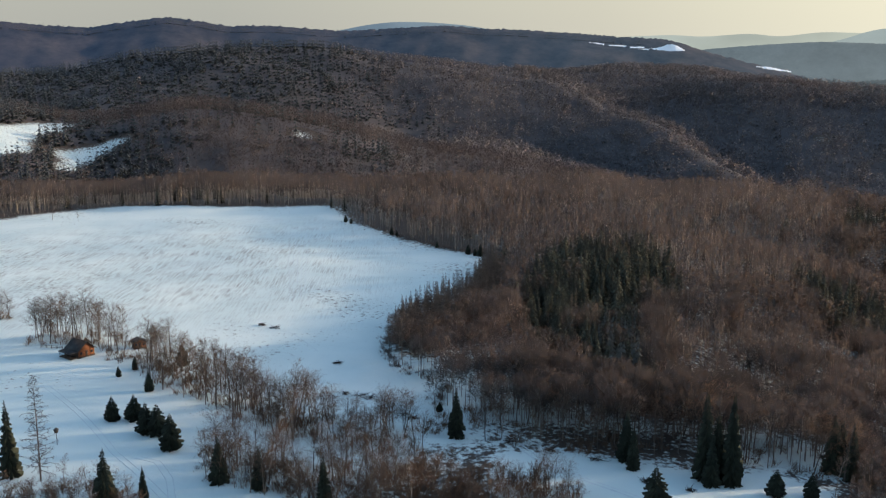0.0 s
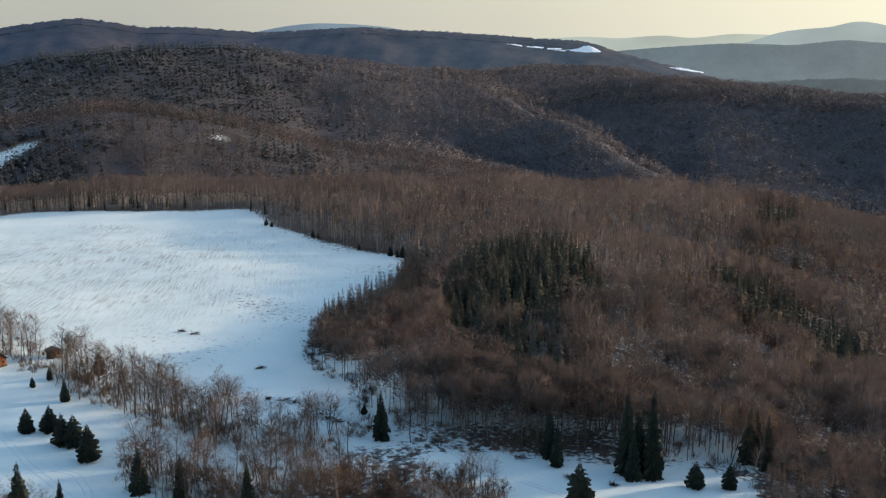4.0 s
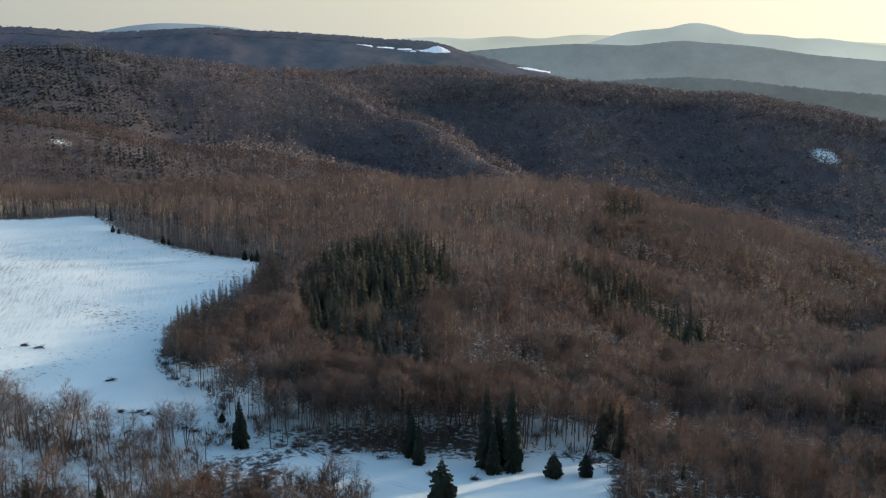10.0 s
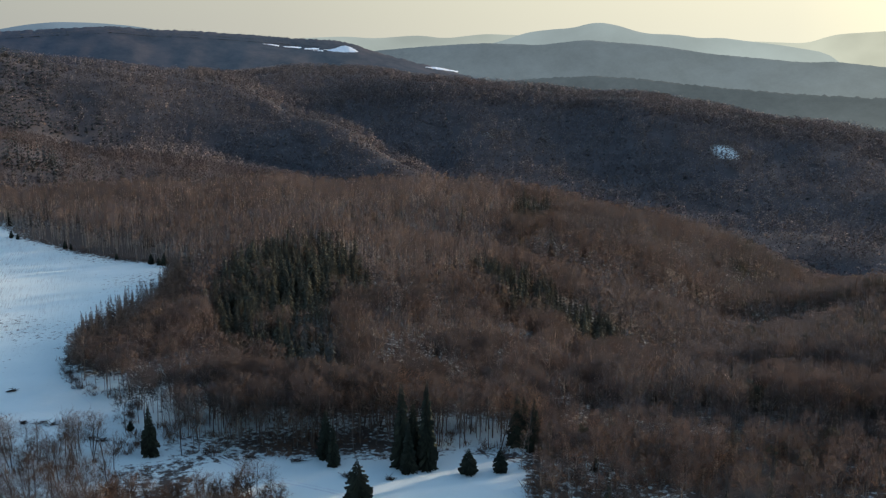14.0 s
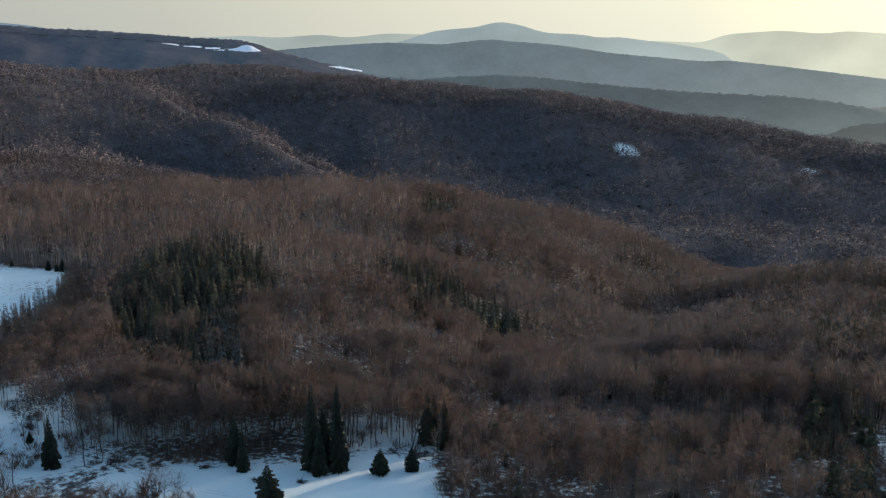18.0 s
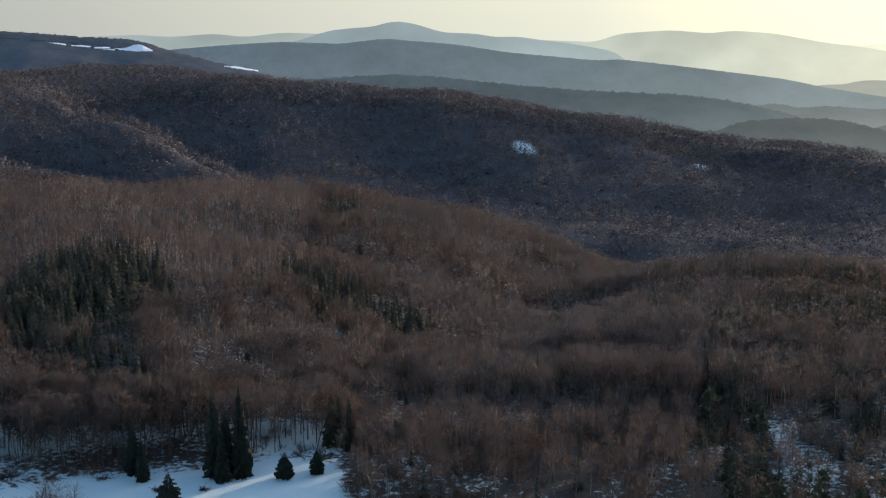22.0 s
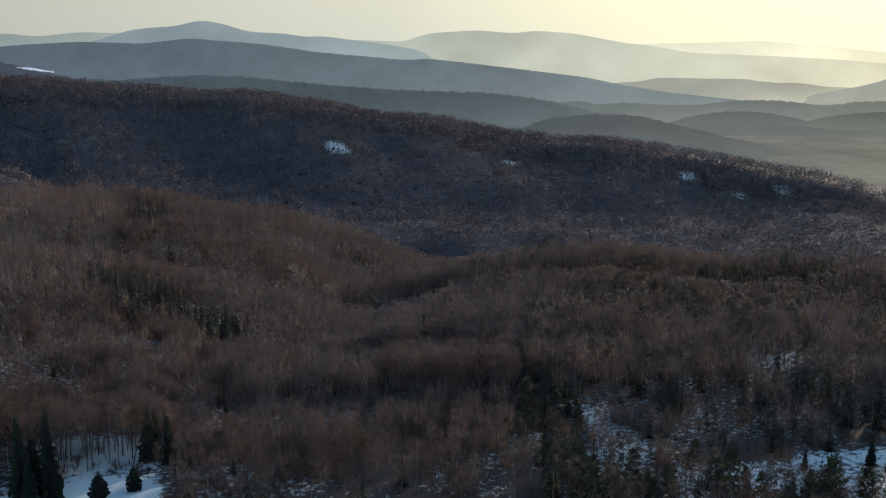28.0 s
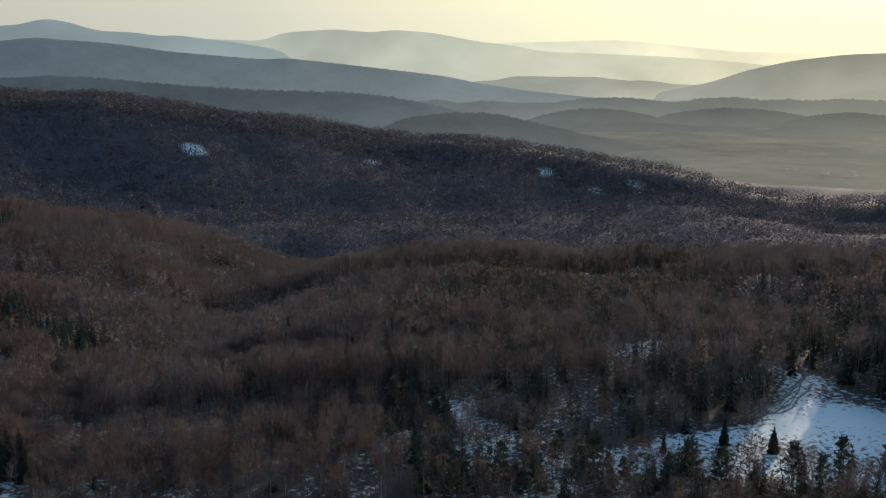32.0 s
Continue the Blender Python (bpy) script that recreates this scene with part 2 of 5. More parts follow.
# ---- the lie of the land: rings round the camera's foot, azimuth (degrees) to height ----
RINGS = [
    ({0: 0.0}, {0: 0}),
    ({0: 240.0}, {-30: 0, 76: -1}),
    ({0: 330.0}, {0: 0, 8: -2, 14: -4, 20: -6, 26: -9, 30: -12, 34: -12, 38: -10, 44: -8, 50: -5, 56: -3, 76: -3}),
    # past azimuth 71 the next three rings rise out of view, added to shade the right field
    ({0: 430.0}, {0: 0, 8: -2, 14: -4, 20: -8, 26: -16, 30: -26, 34: -30, 38: -25, 44: -17, 50: -12, 56: -9, 71: -9, 76: 3, 84: 16}),
    ({0: 540.0}, {0: 0, 8: 0, 14: -3, 20: -8, 26: -18, 30: -32, 34: -45, 38: -45, 44: -28, 50: -21, 56: -17, 71: -15, 76: 4, 84: 20}),
    ({0: 650.0}, {0: 0, 8: 0, 14: -2, 20: -7, 26: -16, 30: -30, 34: -50, 38: -60, 41: -46, 44: -39, 50: -37, 56: -41, 62: -42, 68: -38, 71: -34, 76: -6, 84: 16}),
    ({0: 725.0}, {-30: 0, 0: -1, 8: -3, 14: -6, 20: -8, 26: -14, 30: -27, 34: -45, 38: -68, 41: -62, 50: -60, 76: -50}),
    ({0: 800.0}, {-30: -6, 0: -10, 7: -9, 14: -13, 20: -12, 26: -20, 30: -33, 34: -48, 36: -58, 38: -84, 41: -86, 50: -86, 76: -80}),
    ({0: 1000.0}, {-30: -40, -10: -45, 4: -60, 10: -85, 16: -110, 24: -138, 36: -146, 50: -150, 60: -155, 76: -160}),
    ({0: 1250.0}, {-30: 35, -23: 30, -19: 18, -14: 26, -10: 21, -7: 10, -3: -14, 0: -28, 4: -40, 7: -52, 10: -70, 14: -100, 20: -118, 30: -122, 50: -132, 60: -140, 76: -145}),
    ({-30: 1580.0, 26: 1540.0, 40: 1470.0, 47: 1430.0, 76: 1370.0}, {-30: 0, -10: -5, 0: -45, 6: -62, 10: -88, 13: -97, 20: -76, 30: -85, 40: -100, 50: -112, 60: -128, 68: -135, 76: -135}),
    ({-30: 1870.0, 12: 1870.0, 26: 1820.0, 40: 1670.0, 47: 1600.0, 54: 1550.0, 63: 1500.0, 76: 1480.0},
         {-30: 35, -23: 40, -15.4: 72, -9.4: 84, -4.5: 60, 0: 46, 3: 42, 6: 28, 8.4: 0, 10.9: -12, 14: 6, 17: 14, 19.4: 7, 23: -5, 25.6: -15, 27.5: -13, 30.7: -21, 35: -41, 38: -51, 42: -73, 47: -81, 51: -93, 54: -109, 58: -122,
          63: -134, 68: -146, 76: -148}),
    ({-30: 2000.0, 12: 2000.0, 26: 1950.0, 40: 1800.0, 47: 1730.0, 54: 1680.0, 63: 1620.0, 76: 1600.0},
         {-30: 50, -23: 55, -20: 69, -17.7: 78, -15.4: 93, -11.8: 105, -9.4: 107, -7: 100, -4.5: 83, -2.6: 72, 0: 70, 3: 64, 6: 47, 8.4: 18, 10.9: 10, 14: 28, 17: 36, 19.4: 30,
          23: 18, 25.6: 6, 27.5: 8, 30.7: 0, 32.6: -8, 35: -20, 38: -30, 42: -54, 47: -61, 51: -71, 54: -87, 58: -101, 63: -116, 64.6: -130, 68: -136, 76: -140}),
    ({-30: 2300.0, 76: 2200.0}, {-30: 20, 0: 20, 6: 40, 10: 46, 14: 52, 18: 20, 25: -20, 40: -115, 60: -184, 76: -184}),
    ({0: 2900.0}, {-30: -60, 20: -80, 50: -195, 76: -195}),
    ({0: 5200.0}, {0: -210}),
    ({0: 9000.0}, {0: -230}),
]


def smooth_interp(az, table):
    k = np.array(sorted(table), float)
    v = np.array([table[a] for a in sorted(table)], float)
    return sum(np.interp(az + o, k, v) for o in (-1.6, -0.8, 0.0, 0.8, 1.6)) / 5


def fold(x, y):
    """Spurs and gullies: a few crossed waves, with no repeat in sight."""
    return (np.sin(x * 0.021 + 1.3 * np.sin(y * 0.013)) * np.sin(y * 0.017 + 1.1 * np.sin(x * 0.011 + 2))
            + 0.5 * np.sin(x * 0.047 + y * 0.031 + 2 * np.sin(y * 0.019)) * np.sin(y * 0.043 - x * 0.017))


# ridges running out from the far hill: azimuth to distance and to crest height, steepness before and behind
RIDGES = [
    ({3: 2000, 6: 2000, 8.3: 1900, 9.9: 1780, 11.4: 1680, 13: 1590, 14.5: 1510, 16: 1440, 18: 1380, 21: 1320}, {-2: -160, 1: -60, 3: 40, 6: 46, 7: 36, 8.3: 15, 9.9: -2, 11.4: -15, 13: -29, 14.5: -48, 16: -68, 18: -92, 20: -115, 23: -190}, 0.42, 0.6),
    ({0: 1900, 3.6: 1850, 6.8: 1780, 9.6: 1700, 11.7: 1600, 14: 1500}, {-6: -120, -2: -20, 0: 12, 3.6: 3, 6.8: -12, 9.6: -31, 11.7: -52, 14: -90, 17: -170}, 0.5, 0.35),
]


def land(az, d):
    """Height of the ground at azimuth az (degrees) and distance d, as arrays of one length."""
    az, d = np.broadcast_arrays(np.asarray(az, float), np.asarray(d, float))
    dk = np.array([smooth_interp(az, a) for a, _ in RINGS])
    zk = np.array([smooth_interp(az, h) for _, h in RINGS])
    h = np.diff(dk, axis=0)
    s = np.diff(zk, axis=0) / h
    m = np.zeros_like(zk)
    a, b = s[:-1], s[1:]
    m[1:-1] = np.where(a * b > 0, 2 * a * b / np.where(np.abs(a + b) < 1e-9, 1, a + b), 0)
    k = np.clip((dk <= d).sum(axis=0) - 1, 0, len(RINGS) - 2)
    take = lambda arr: np.take_along_axis(arr, k[None], 0)[0]
    hh = take(h)
    u = np.clip((d - take(dk)) / hh, 0, 1)
    z0, z1, m0, m1 = take(zk), np.take_along_axis(zk, k[None] + 1, 0)[0], take(m), np.take_along_axis(m, k[None] + 1, 0)[0]
    z = (2 * u**3 - 3 * u**2 + 1) * z0 + (u**3 - 2 * u**2 + u) * hh * m0 + (3 * u**2 - 2 * u**3) * z1 + (u**3 - u**2) * hh * m1
    x, y = d * np.sin(np.radians(az)), d * np.cos(np.radians(az))
    amp = np.interp(d, [0, 280, 380, 480, 600, 700, 1000, 1600, 2400, 9000], [0.4, 0.5, 2.5, 4.5, 4.5, 3.5, 6, 7, 6, 3]) * np.where(d < 800, np.interp(az, [-1, 8], [0.2, 1.0]), 1.0)
    k = np.where(d > 900, 0.5, 1.0)
    crest = np.interp(az, [8, 26, 40, 47, 54, 63, 76], [2000, 1950, 1800, 1730, 1680, 1620, 1600])
    spurs = np.sin(az * 0.66 + 1.1 * np.sin(az * 0.31 + 1) + d * 0.0035) + 0.45 * np.sin(az * 1.7 + 2 * np.sin(az * 0.4) - d * 0.005)
    slope = np.interp(d, [950, 1050, 1150, 1230, 1300, 1450, 1600, 1800, 1900], [0, 1, 0.6, 0, 0, 0.4, 1, 0.8, 0]) * np.clip((crest - 50 - d) / 350, 0, 1)
    z = z + amp * fold(x * k, y * k) + spurs * slope * np.interp(az, [-4, 6, 14, 20], [4, 10, 10, 6])
    bent_az = az + 0.5 * fold(x * 0.8, y * 0.8)
    for far, high, before, behind in RIDGES:
        off = d - smooth_interp(bent_az, far)
        rise = smooth_interp(bent_az, high) - np.where(off < 0, before, behind) * (np.sqrt(off**2 + 120.0**2) - 120) + 5 * fold(x * 0.7, y * 0.7)
        rise = np.where((d > 1290) & (d < 2150), rise, -400.0)
        z = 0.5 * (z + rise + np.sqrt((z - rise) ** 2 + 20.0**2)) - 0.5 * 20.0**2 / np.sqrt((z - rise) ** 2 + 20.0**2)
    return z


def inside(poly, x, y):
    """Which points lie in a polygon, arrays."""
    hit = np.zeros(np.shape(x), bool)
    for (x0, y0), (x1, y1) in zip(poly, poly[1:] + poly[:1]):
        cross = (y0 > y) != (y1 > y)
        hit ^= cross & (x < (x1 - x0) * (y - y0) / (y1 - y0 + 1e-12) + x0)
    return hit


# open ground, as (azimuth, distance)
FIELD = [(-60, 690), (-23.9, 706), (-21, 728), (-18, 742), (-15, 724), (-12, 709), (-6.6, 706), (-5.3, 632), (-2.7, 580), (0.5, 542), (2.7, 526), (2.3, 474), (0.4, 435),
         (-2.4, 403), (-3.3, 356), (-2.8, 336), (0.2, 312), (-1.5, 283), (-2, 262), (-6, 240), (-9, 200), (-60, 150)]
CLEARING = [(3, 180), (3, 262), (8, 266), (14, 260), (19, 266), (22.3, 258), (22.8, 235), (22, 180)]
RIGHT_FIELD = [(53, 260), (56, 265), (58, 271), (61, 282), (64, 292), (65.6, 300), (66.6, 335), (67.2, 352), (68.6, 352), (69.8, 338), (73, 330), (74.5, 300), (73.5, 262), (66, 258), (60, 252), (53, 250)]
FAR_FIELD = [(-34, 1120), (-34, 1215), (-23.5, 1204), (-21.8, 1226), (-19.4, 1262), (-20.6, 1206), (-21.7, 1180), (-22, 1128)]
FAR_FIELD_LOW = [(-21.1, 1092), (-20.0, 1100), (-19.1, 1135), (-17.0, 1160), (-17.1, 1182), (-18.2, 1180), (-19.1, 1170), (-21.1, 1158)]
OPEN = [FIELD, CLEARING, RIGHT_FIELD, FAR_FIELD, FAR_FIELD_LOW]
SPRUCE_WOOD = [(5.4, 475), (9.3, 530), (11.6, 520), (13.7, 435), (12.9, 395), (10.9, 415), (11.9, 335), (13.6, 300), (8.6, 314), (5.0, 355), (4.1, 420)]
SPRUCE_STRIP = [(19.1, 507), (22.3, 500), (26.7, 455), (29.6, 425), (27.5, 390), (24.3, 412), (21.4, 432)]
SPRUCE_TOP = [(21.3, 735), (24.5, 740), (23.4, 655), (21.9, 640)]
LARCH_EDGE = [(-4, 355), (-3.6, 405), (-0.6, 440), (1.5, 480), (3.2, 505), (3.8, 440), (2.5, 390), (-1, 350)]
# small gaps in the woods where snow shows: azimuth and distance ranges
GLADES = [(32.8, 33.5, 1622, 1660), (33.5, 34.1, 1595, 1618), (55.5, 56.1, 1520, 1562), (57.7, 58.3, 1565, 1600), (-13.8, -13.0, 1186, 1212), (-8.5, -7.4, 1182, 1206), (52.4, 53.2, 1570, 1605), (42.7, 43.5, 1590, 1622),
          (57.2, 58.4, 1640, 1665), (20.2, 20.8, 1675, 1700)]
# stands of bare poles over clean snow
STANDS = [(14.0, 16.6, 425, 478), (12.7, 17.4, 338, 388), (17.5, 26.5, 352, 392), (14.9, 15.7, 398, 425), (29.2, 30.2, 445, 500), (46.6, 49.2, 286, 326), (48.8, 51.6, 248, 292), (41.0, 43.6, 232, 262), (38.5, 39.9, 236, 256),
          (35.4, 36.9, 228, 246), (43.2, 45.0, 528, 582), (57, 60.2, 345, 382), (63, 66.3, 335, 374), (52.4, 54.3, 262, 290), (52.4, 54, 330, 356), (29.0, 33.6, 300, 318), (33.9, 34.5, 480, 520)]


def open_ground(az, d):
    m = np.zeros(np.shape(az), bool)
    for p in OPEN:
        m |= inside(p, az, d)
    return m


def in_ovals(ovals, az, d, ragged):
    wob = ragged * fold(az * 60, d * 0.9)
    return np.any([((2 * az - a0 - a1) / (a1 - a0)) ** 2 + ((2 * d - d0 - d1) / (d1 - d0)) ** 2 < 1 + wob for a0, a1, d0, d1 in ovals], axis=0)


def in_glade(az, d):
    return in_ovals(GLADES, az, d, 1.0)


def in_stand(az, d):
    return in_ovals(STANDS, az, d, 0.8)


# ---- the ground: one sheet from under the camera to the horizon ----
def build_ground():
    az = np.concatenate([np.arange(-180, -34, 6.0), np.arange(-34, 82, 0.45), np.arange(82.0, 179, 6.0)])
    d = np.concatenate([[0.02, 20, 60, 120, 160], np.arange(190, 360, 3.0), np.arange(360, 820, 6.0), np.arange(820, 1060, 20.0), np.arange(1060, 1270, 6.0), np.arange(1270, 2300, 15.0), np.geomspace(2300, 9000, 26)])
    A, D = np.meshgrid(az, d)
    Z = land(A.ravel(), D.ravel()).reshape(A.shape)
    V = np.stack([D * np.sin(np.radians(A)), D * np.cos(np.radians(A)), Z], -1).reshape(-1, 3)
    na, nd = len(az), len(d)
    i, j = np.meshgrid(np.arange(nd - 1), np.arange(na), indexing="ij")
    j2 = (j + 1) % na
    Q = np.stack([i * na + j, (i + 1) * na + j, (i + 1) * na + j2, i * na + j2], -1).reshape(-1, 4)[:, ::-1]
    me = bpy.data.meshes.new("ground")
    me.vertices.add(len(V))
    me.vertices.foreach_set("co", V.ravel())
    me.loops.add(Q.size)
    me.loops.foreach_set("vertex_index", Q.ravel().astype(np.int32))
    me.polygons.add(len(Q))
    me.polygons.foreach_set("loop_start", np.arange(0, Q.size, 4, dtype=np.int32))
    me.update(calc_edges=True)
    me.polygons.foreach_set("use_smooth", np.ones(len(Q), bool))
    # red: leaf litter showing through
    x, y = V[:, 0], V[:, 1]
    a, dd = A.ravel(), D.ravel()
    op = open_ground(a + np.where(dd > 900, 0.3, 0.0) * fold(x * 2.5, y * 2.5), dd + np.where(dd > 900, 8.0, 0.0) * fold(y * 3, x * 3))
    wood = np.where(dd > 900, 0.74, np.where(a > 23, 0.56, np.where(dd > 470, 0.62, 0.54)) + 0.06 * fold(x * 1.7, y * 1.7))
    litter = np.where(op, np.where((a < 3) & (dd > 300), 0.22 + 0.1 * fold(x * 2.3, y * 2.3), 0.12), wood)
    ploughed = np.exp(-(((a + 17) / 13) ** 4) - ((dd - 525) / 115) ** 4) * ((a < -2) & (dd > 380))
    # extra litter greys the far fields in place of the shade on their snow
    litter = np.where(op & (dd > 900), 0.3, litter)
    # litter on the right field: bare texture, and darkening for the shade it lies in
    litter = np.where(op & (a > 52) & (dd < 400), 0.34 + 0.1 * fold(x * 4, y * 4), litter)
    near = (dd < 292) & ~op
    litter = np.where(near, np.where(a > 23, 0.57, np.where(dd < 272, 0.46, 0.36)) + 0.1 * fold(x * 3, y * 3), litter)
    litter = np.where(~op & (dd < 360) & (dd >= 270) & (a < 23.5) & (a > -4), np.where(a < 6, 0.3, np.where(dd < 300, 0.4, 0.46)) + np.where((a > 1.5) & (a < 15) & (dd < 288), 0.14, 0.0) + 0.14 * fold(x * 2, y * 2), litter)
    litter = np.where(in_glade(a, dd), np.where(dd < 1300, 0.4, 0.0), litter)
    litter = np.where((a > 11.5) & (a < 19) & (dd > 320) & (dd < 490), 0.52 + 0.1 * fold(x, y), litter)
    litter = np.where(in_stand(a, dd), np.where(a < 27, 0.53, 0.44) + 0.1 * fold(x * 3, y * 3), litter)
    litter = np.where((a > 68.4) & (a < 90) & (dd > 322) & (dd < 340), 0.5, litter)
    litter = np.where(~op & inside(LARCH_EDGE, a, dd), 0.5, litter)
    g = litter.reshape(A.shape)
    for _ in range(2):
        g = (np.roll(g, 1, 0) + np.roll(g, -1, 0) + np.roll(g, 1, 1) + np.roll(g, -1, 1) + 2 * g) / 6
    col = np.zeros((len(V), 4), np.float32)
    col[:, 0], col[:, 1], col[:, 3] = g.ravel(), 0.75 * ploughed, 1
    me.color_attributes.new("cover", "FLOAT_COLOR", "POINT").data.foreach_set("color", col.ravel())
    me.materials.append(GROUND)
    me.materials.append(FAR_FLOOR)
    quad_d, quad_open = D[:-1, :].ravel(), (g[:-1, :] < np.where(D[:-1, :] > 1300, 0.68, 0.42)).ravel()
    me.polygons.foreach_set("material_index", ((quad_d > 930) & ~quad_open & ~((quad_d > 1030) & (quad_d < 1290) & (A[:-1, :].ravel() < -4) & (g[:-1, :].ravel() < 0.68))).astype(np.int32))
    return tagged(new("ground", me), "snow-covered hilly ground with leaf litter under woods", "ground", kind="structure")


ground = build_ground()


# ---- growing things: shapes as arrays of points and triangles, with a material slot per triangle ----
def tube(p0, p1, r0, r1, sides=3):
    p0, p1 = np.array(p0, float), np.array(p1, float)
    ax = (p1 - p0) / (np.linalg.norm(p1 - p0) + 1e-9)
    u = np.cross(ax, (0.3, 0.9, 0.1) if abs(ax[2]) > 0.8 else (0, 0, 1))
    u /= np.linalg.norm(u)
    w = np.cross(ax, u)
    a = np.arange(sides) * 2 * np.pi / sides
    c = np.cos(a)[:, None] * u + np.sin(a)[:, None] * w
    V = np.concatenate([p0 + r0 * c, p1 + r1 * c])
    F = []
    for k in range(sides):
        q = (k + 1) % sides
        F += [(k, q, sides + q), (k, sides + q, sides + k)]
    return V, np.array(F)


class Shape:
    """Points, triangles, a slot for each triangle, and the outward way at each point (none on wood)."""

    def __init__(self):
        self.v, self.f, self.m, self.o, self.n = [], [], [], [], 0

    def add(self, vf, slot, out=None):
        v, f = vf
        self.v.append(np.asarray(v, float))
        self.f.append(np.asarray(f, int) + self.n)
        self.m.append(np.full(len(f), slot))
        self.o.append(np.zeros((len(v), 3)) if out is None else out)
        self.n += len(v)
        return self

    def arrays(self):
        return np.concatenate(self.v), np.concatenate(self.f), np.concatenate(self.m), np.concatenate(self.o)


def outward(V, low, tall, wide):
    """From the heart of a crown outwards: low and tall in z, wide across."""
    o = np.asarray(V, float) * (1 / wide, 1 / wide, 1 / tall) - (0, 0, (low + 0.42 * tall) / tall)
    o[:, 2] = o[:, 2] * 1.3 + 0.12
    return o / (np.linalg.norm(o, axis=1, keepdims=True) + 1e-6)


def sprays(rng, base, way, length, width, out=None):
    """Thin three-cornered sprays of twigs from base points along their ways."""
    n = len(base)
    side = np.cross(way, rng.normal(size=(n, 3)) if out is None else out + rng.normal(size=(n, 3)) * 0.35)
    side /= np.linalg.norm(side, axis=1, keepdims=True) + 1e-9
    V = np.stack([base - side * width[:, None] / 2, base + side * width[:, None] / 2, base + way * length[:, None]], 1).reshape(-1, 3)
    return V, np.arange(3 * n).reshape(-1, 3)


def bare_crown(rng, h, low, radius, count, width, up=0.75):
    """Where the twigs of a leafless crown grow, and which way."""
    u = rng.uniform(0, 1, count)
    z = low + (1 - low) * u**0.8 * 0.93
    env = radius * np.sqrt(np.clip(1 - ((z - low) / (1 - low) * 1.9 - 0.8) ** 2 / 1.35, 0.06, 1))
    a, rr = rng.uniform(0, 2 * np.pi, count), np.sqrt(rng.uniform(0.25, 1, count))
    base = np.stack([env * rr * np.cos(a), env * rr * np.sin(a), z], 1) * h
    way = np.stack([np.cos(a) * rr * (1 - up), np.sin(a) * rr * (1 - up), np.full(count, up)], 1) + rng.normal(size=(count, 3)) * 0.3
    way /= np.linalg.norm(way, axis=1, keepdims=True)
    out = np.stack([np.cos(a) * rr, np.sin(a) * rr, (z - low) / (1 - low) * 1.6 - 0.3], 1)
    out /= np.linalg.norm(out, axis=1, keepdims=True)
    return sprays(rng, base, way, h * rng.uniform(0.06, 0.13, count), np.full(count, width) * rng.uniform(0.6, 1.4, count), out)


def bare_tree(seed, h, low=0.4, radius=0.2, count=40, width=0.4, trunk=0.16, limbs=0, sides=3, up=0.6):
    rng = np.random.default_rng(seed)
    s = Shape()
    top = np.array([rng.normal() * 0.03 * h, rng.normal() * 0.03 * h, h * 0.86])
    if trunk:
        s.add(tube((0, 0, -1.0), top, trunk, trunk * 0.25, sides), 0)
    for k in range(limbs):
        z = h * rng.uniform(low * 0.85, 0.75)
        a = rng.uniform(0, 2 * np.pi)
        reach = h * radius * rng.uniform(0.5, 0.95)
        s.add(tube(top * z / top[2], (top[0] * z / top[2] + reach * np.cos(a), top[1] * z / top[2] + reach * np.sin(a), z + h * rng.uniform(0.1, 0.24)), trunk * 0.42, 0.03), 0)
    crown = bare_crown(rng, h, low, radius, count, width, up)
    s.add(crown, 1, outward(crown[0], low * h, (1 - low) * h, radius * h * 1.3))
    return s.arrays()


def larch_shape(seed, h, radius=0.15, count=130, width=0.15):
    """A bare larch: a straight stem with short level twigs, long below and short above."""
    rng = np.random.default_rng(seed)
    s = Shape()
    s.add(tube((0, 0, -1.0), (0, 0, h * 0.98), 0.16, 0.03), 0)
    u = rng.uniform(0.14, 0.97, count)
    a = rng.uniform(0, 2 * np.pi, count)
    way = np.stack([np.cos(a), np.sin(a), rng.uniform(-0.1, 0.5, count)], 1)
    way /= np.linalg.norm(way, axis=1, keepdims=True)
    base = np.stack([0 * a, 0 * a, u * h], 1) + way * (h * radius * (1 - u) * rng.uniform(0, 0.5, count))[:, None]
    crown = sprays(rng, base, way, h * radius * (1.05 - u) * rng.uniform(0.6, 1.1, count) + 0.2, np.full(count, width))
    s.add(crown, 1, outward(crown[0], 0.1 * h, 0.9 * h, h * radius))
    return s.arrays()


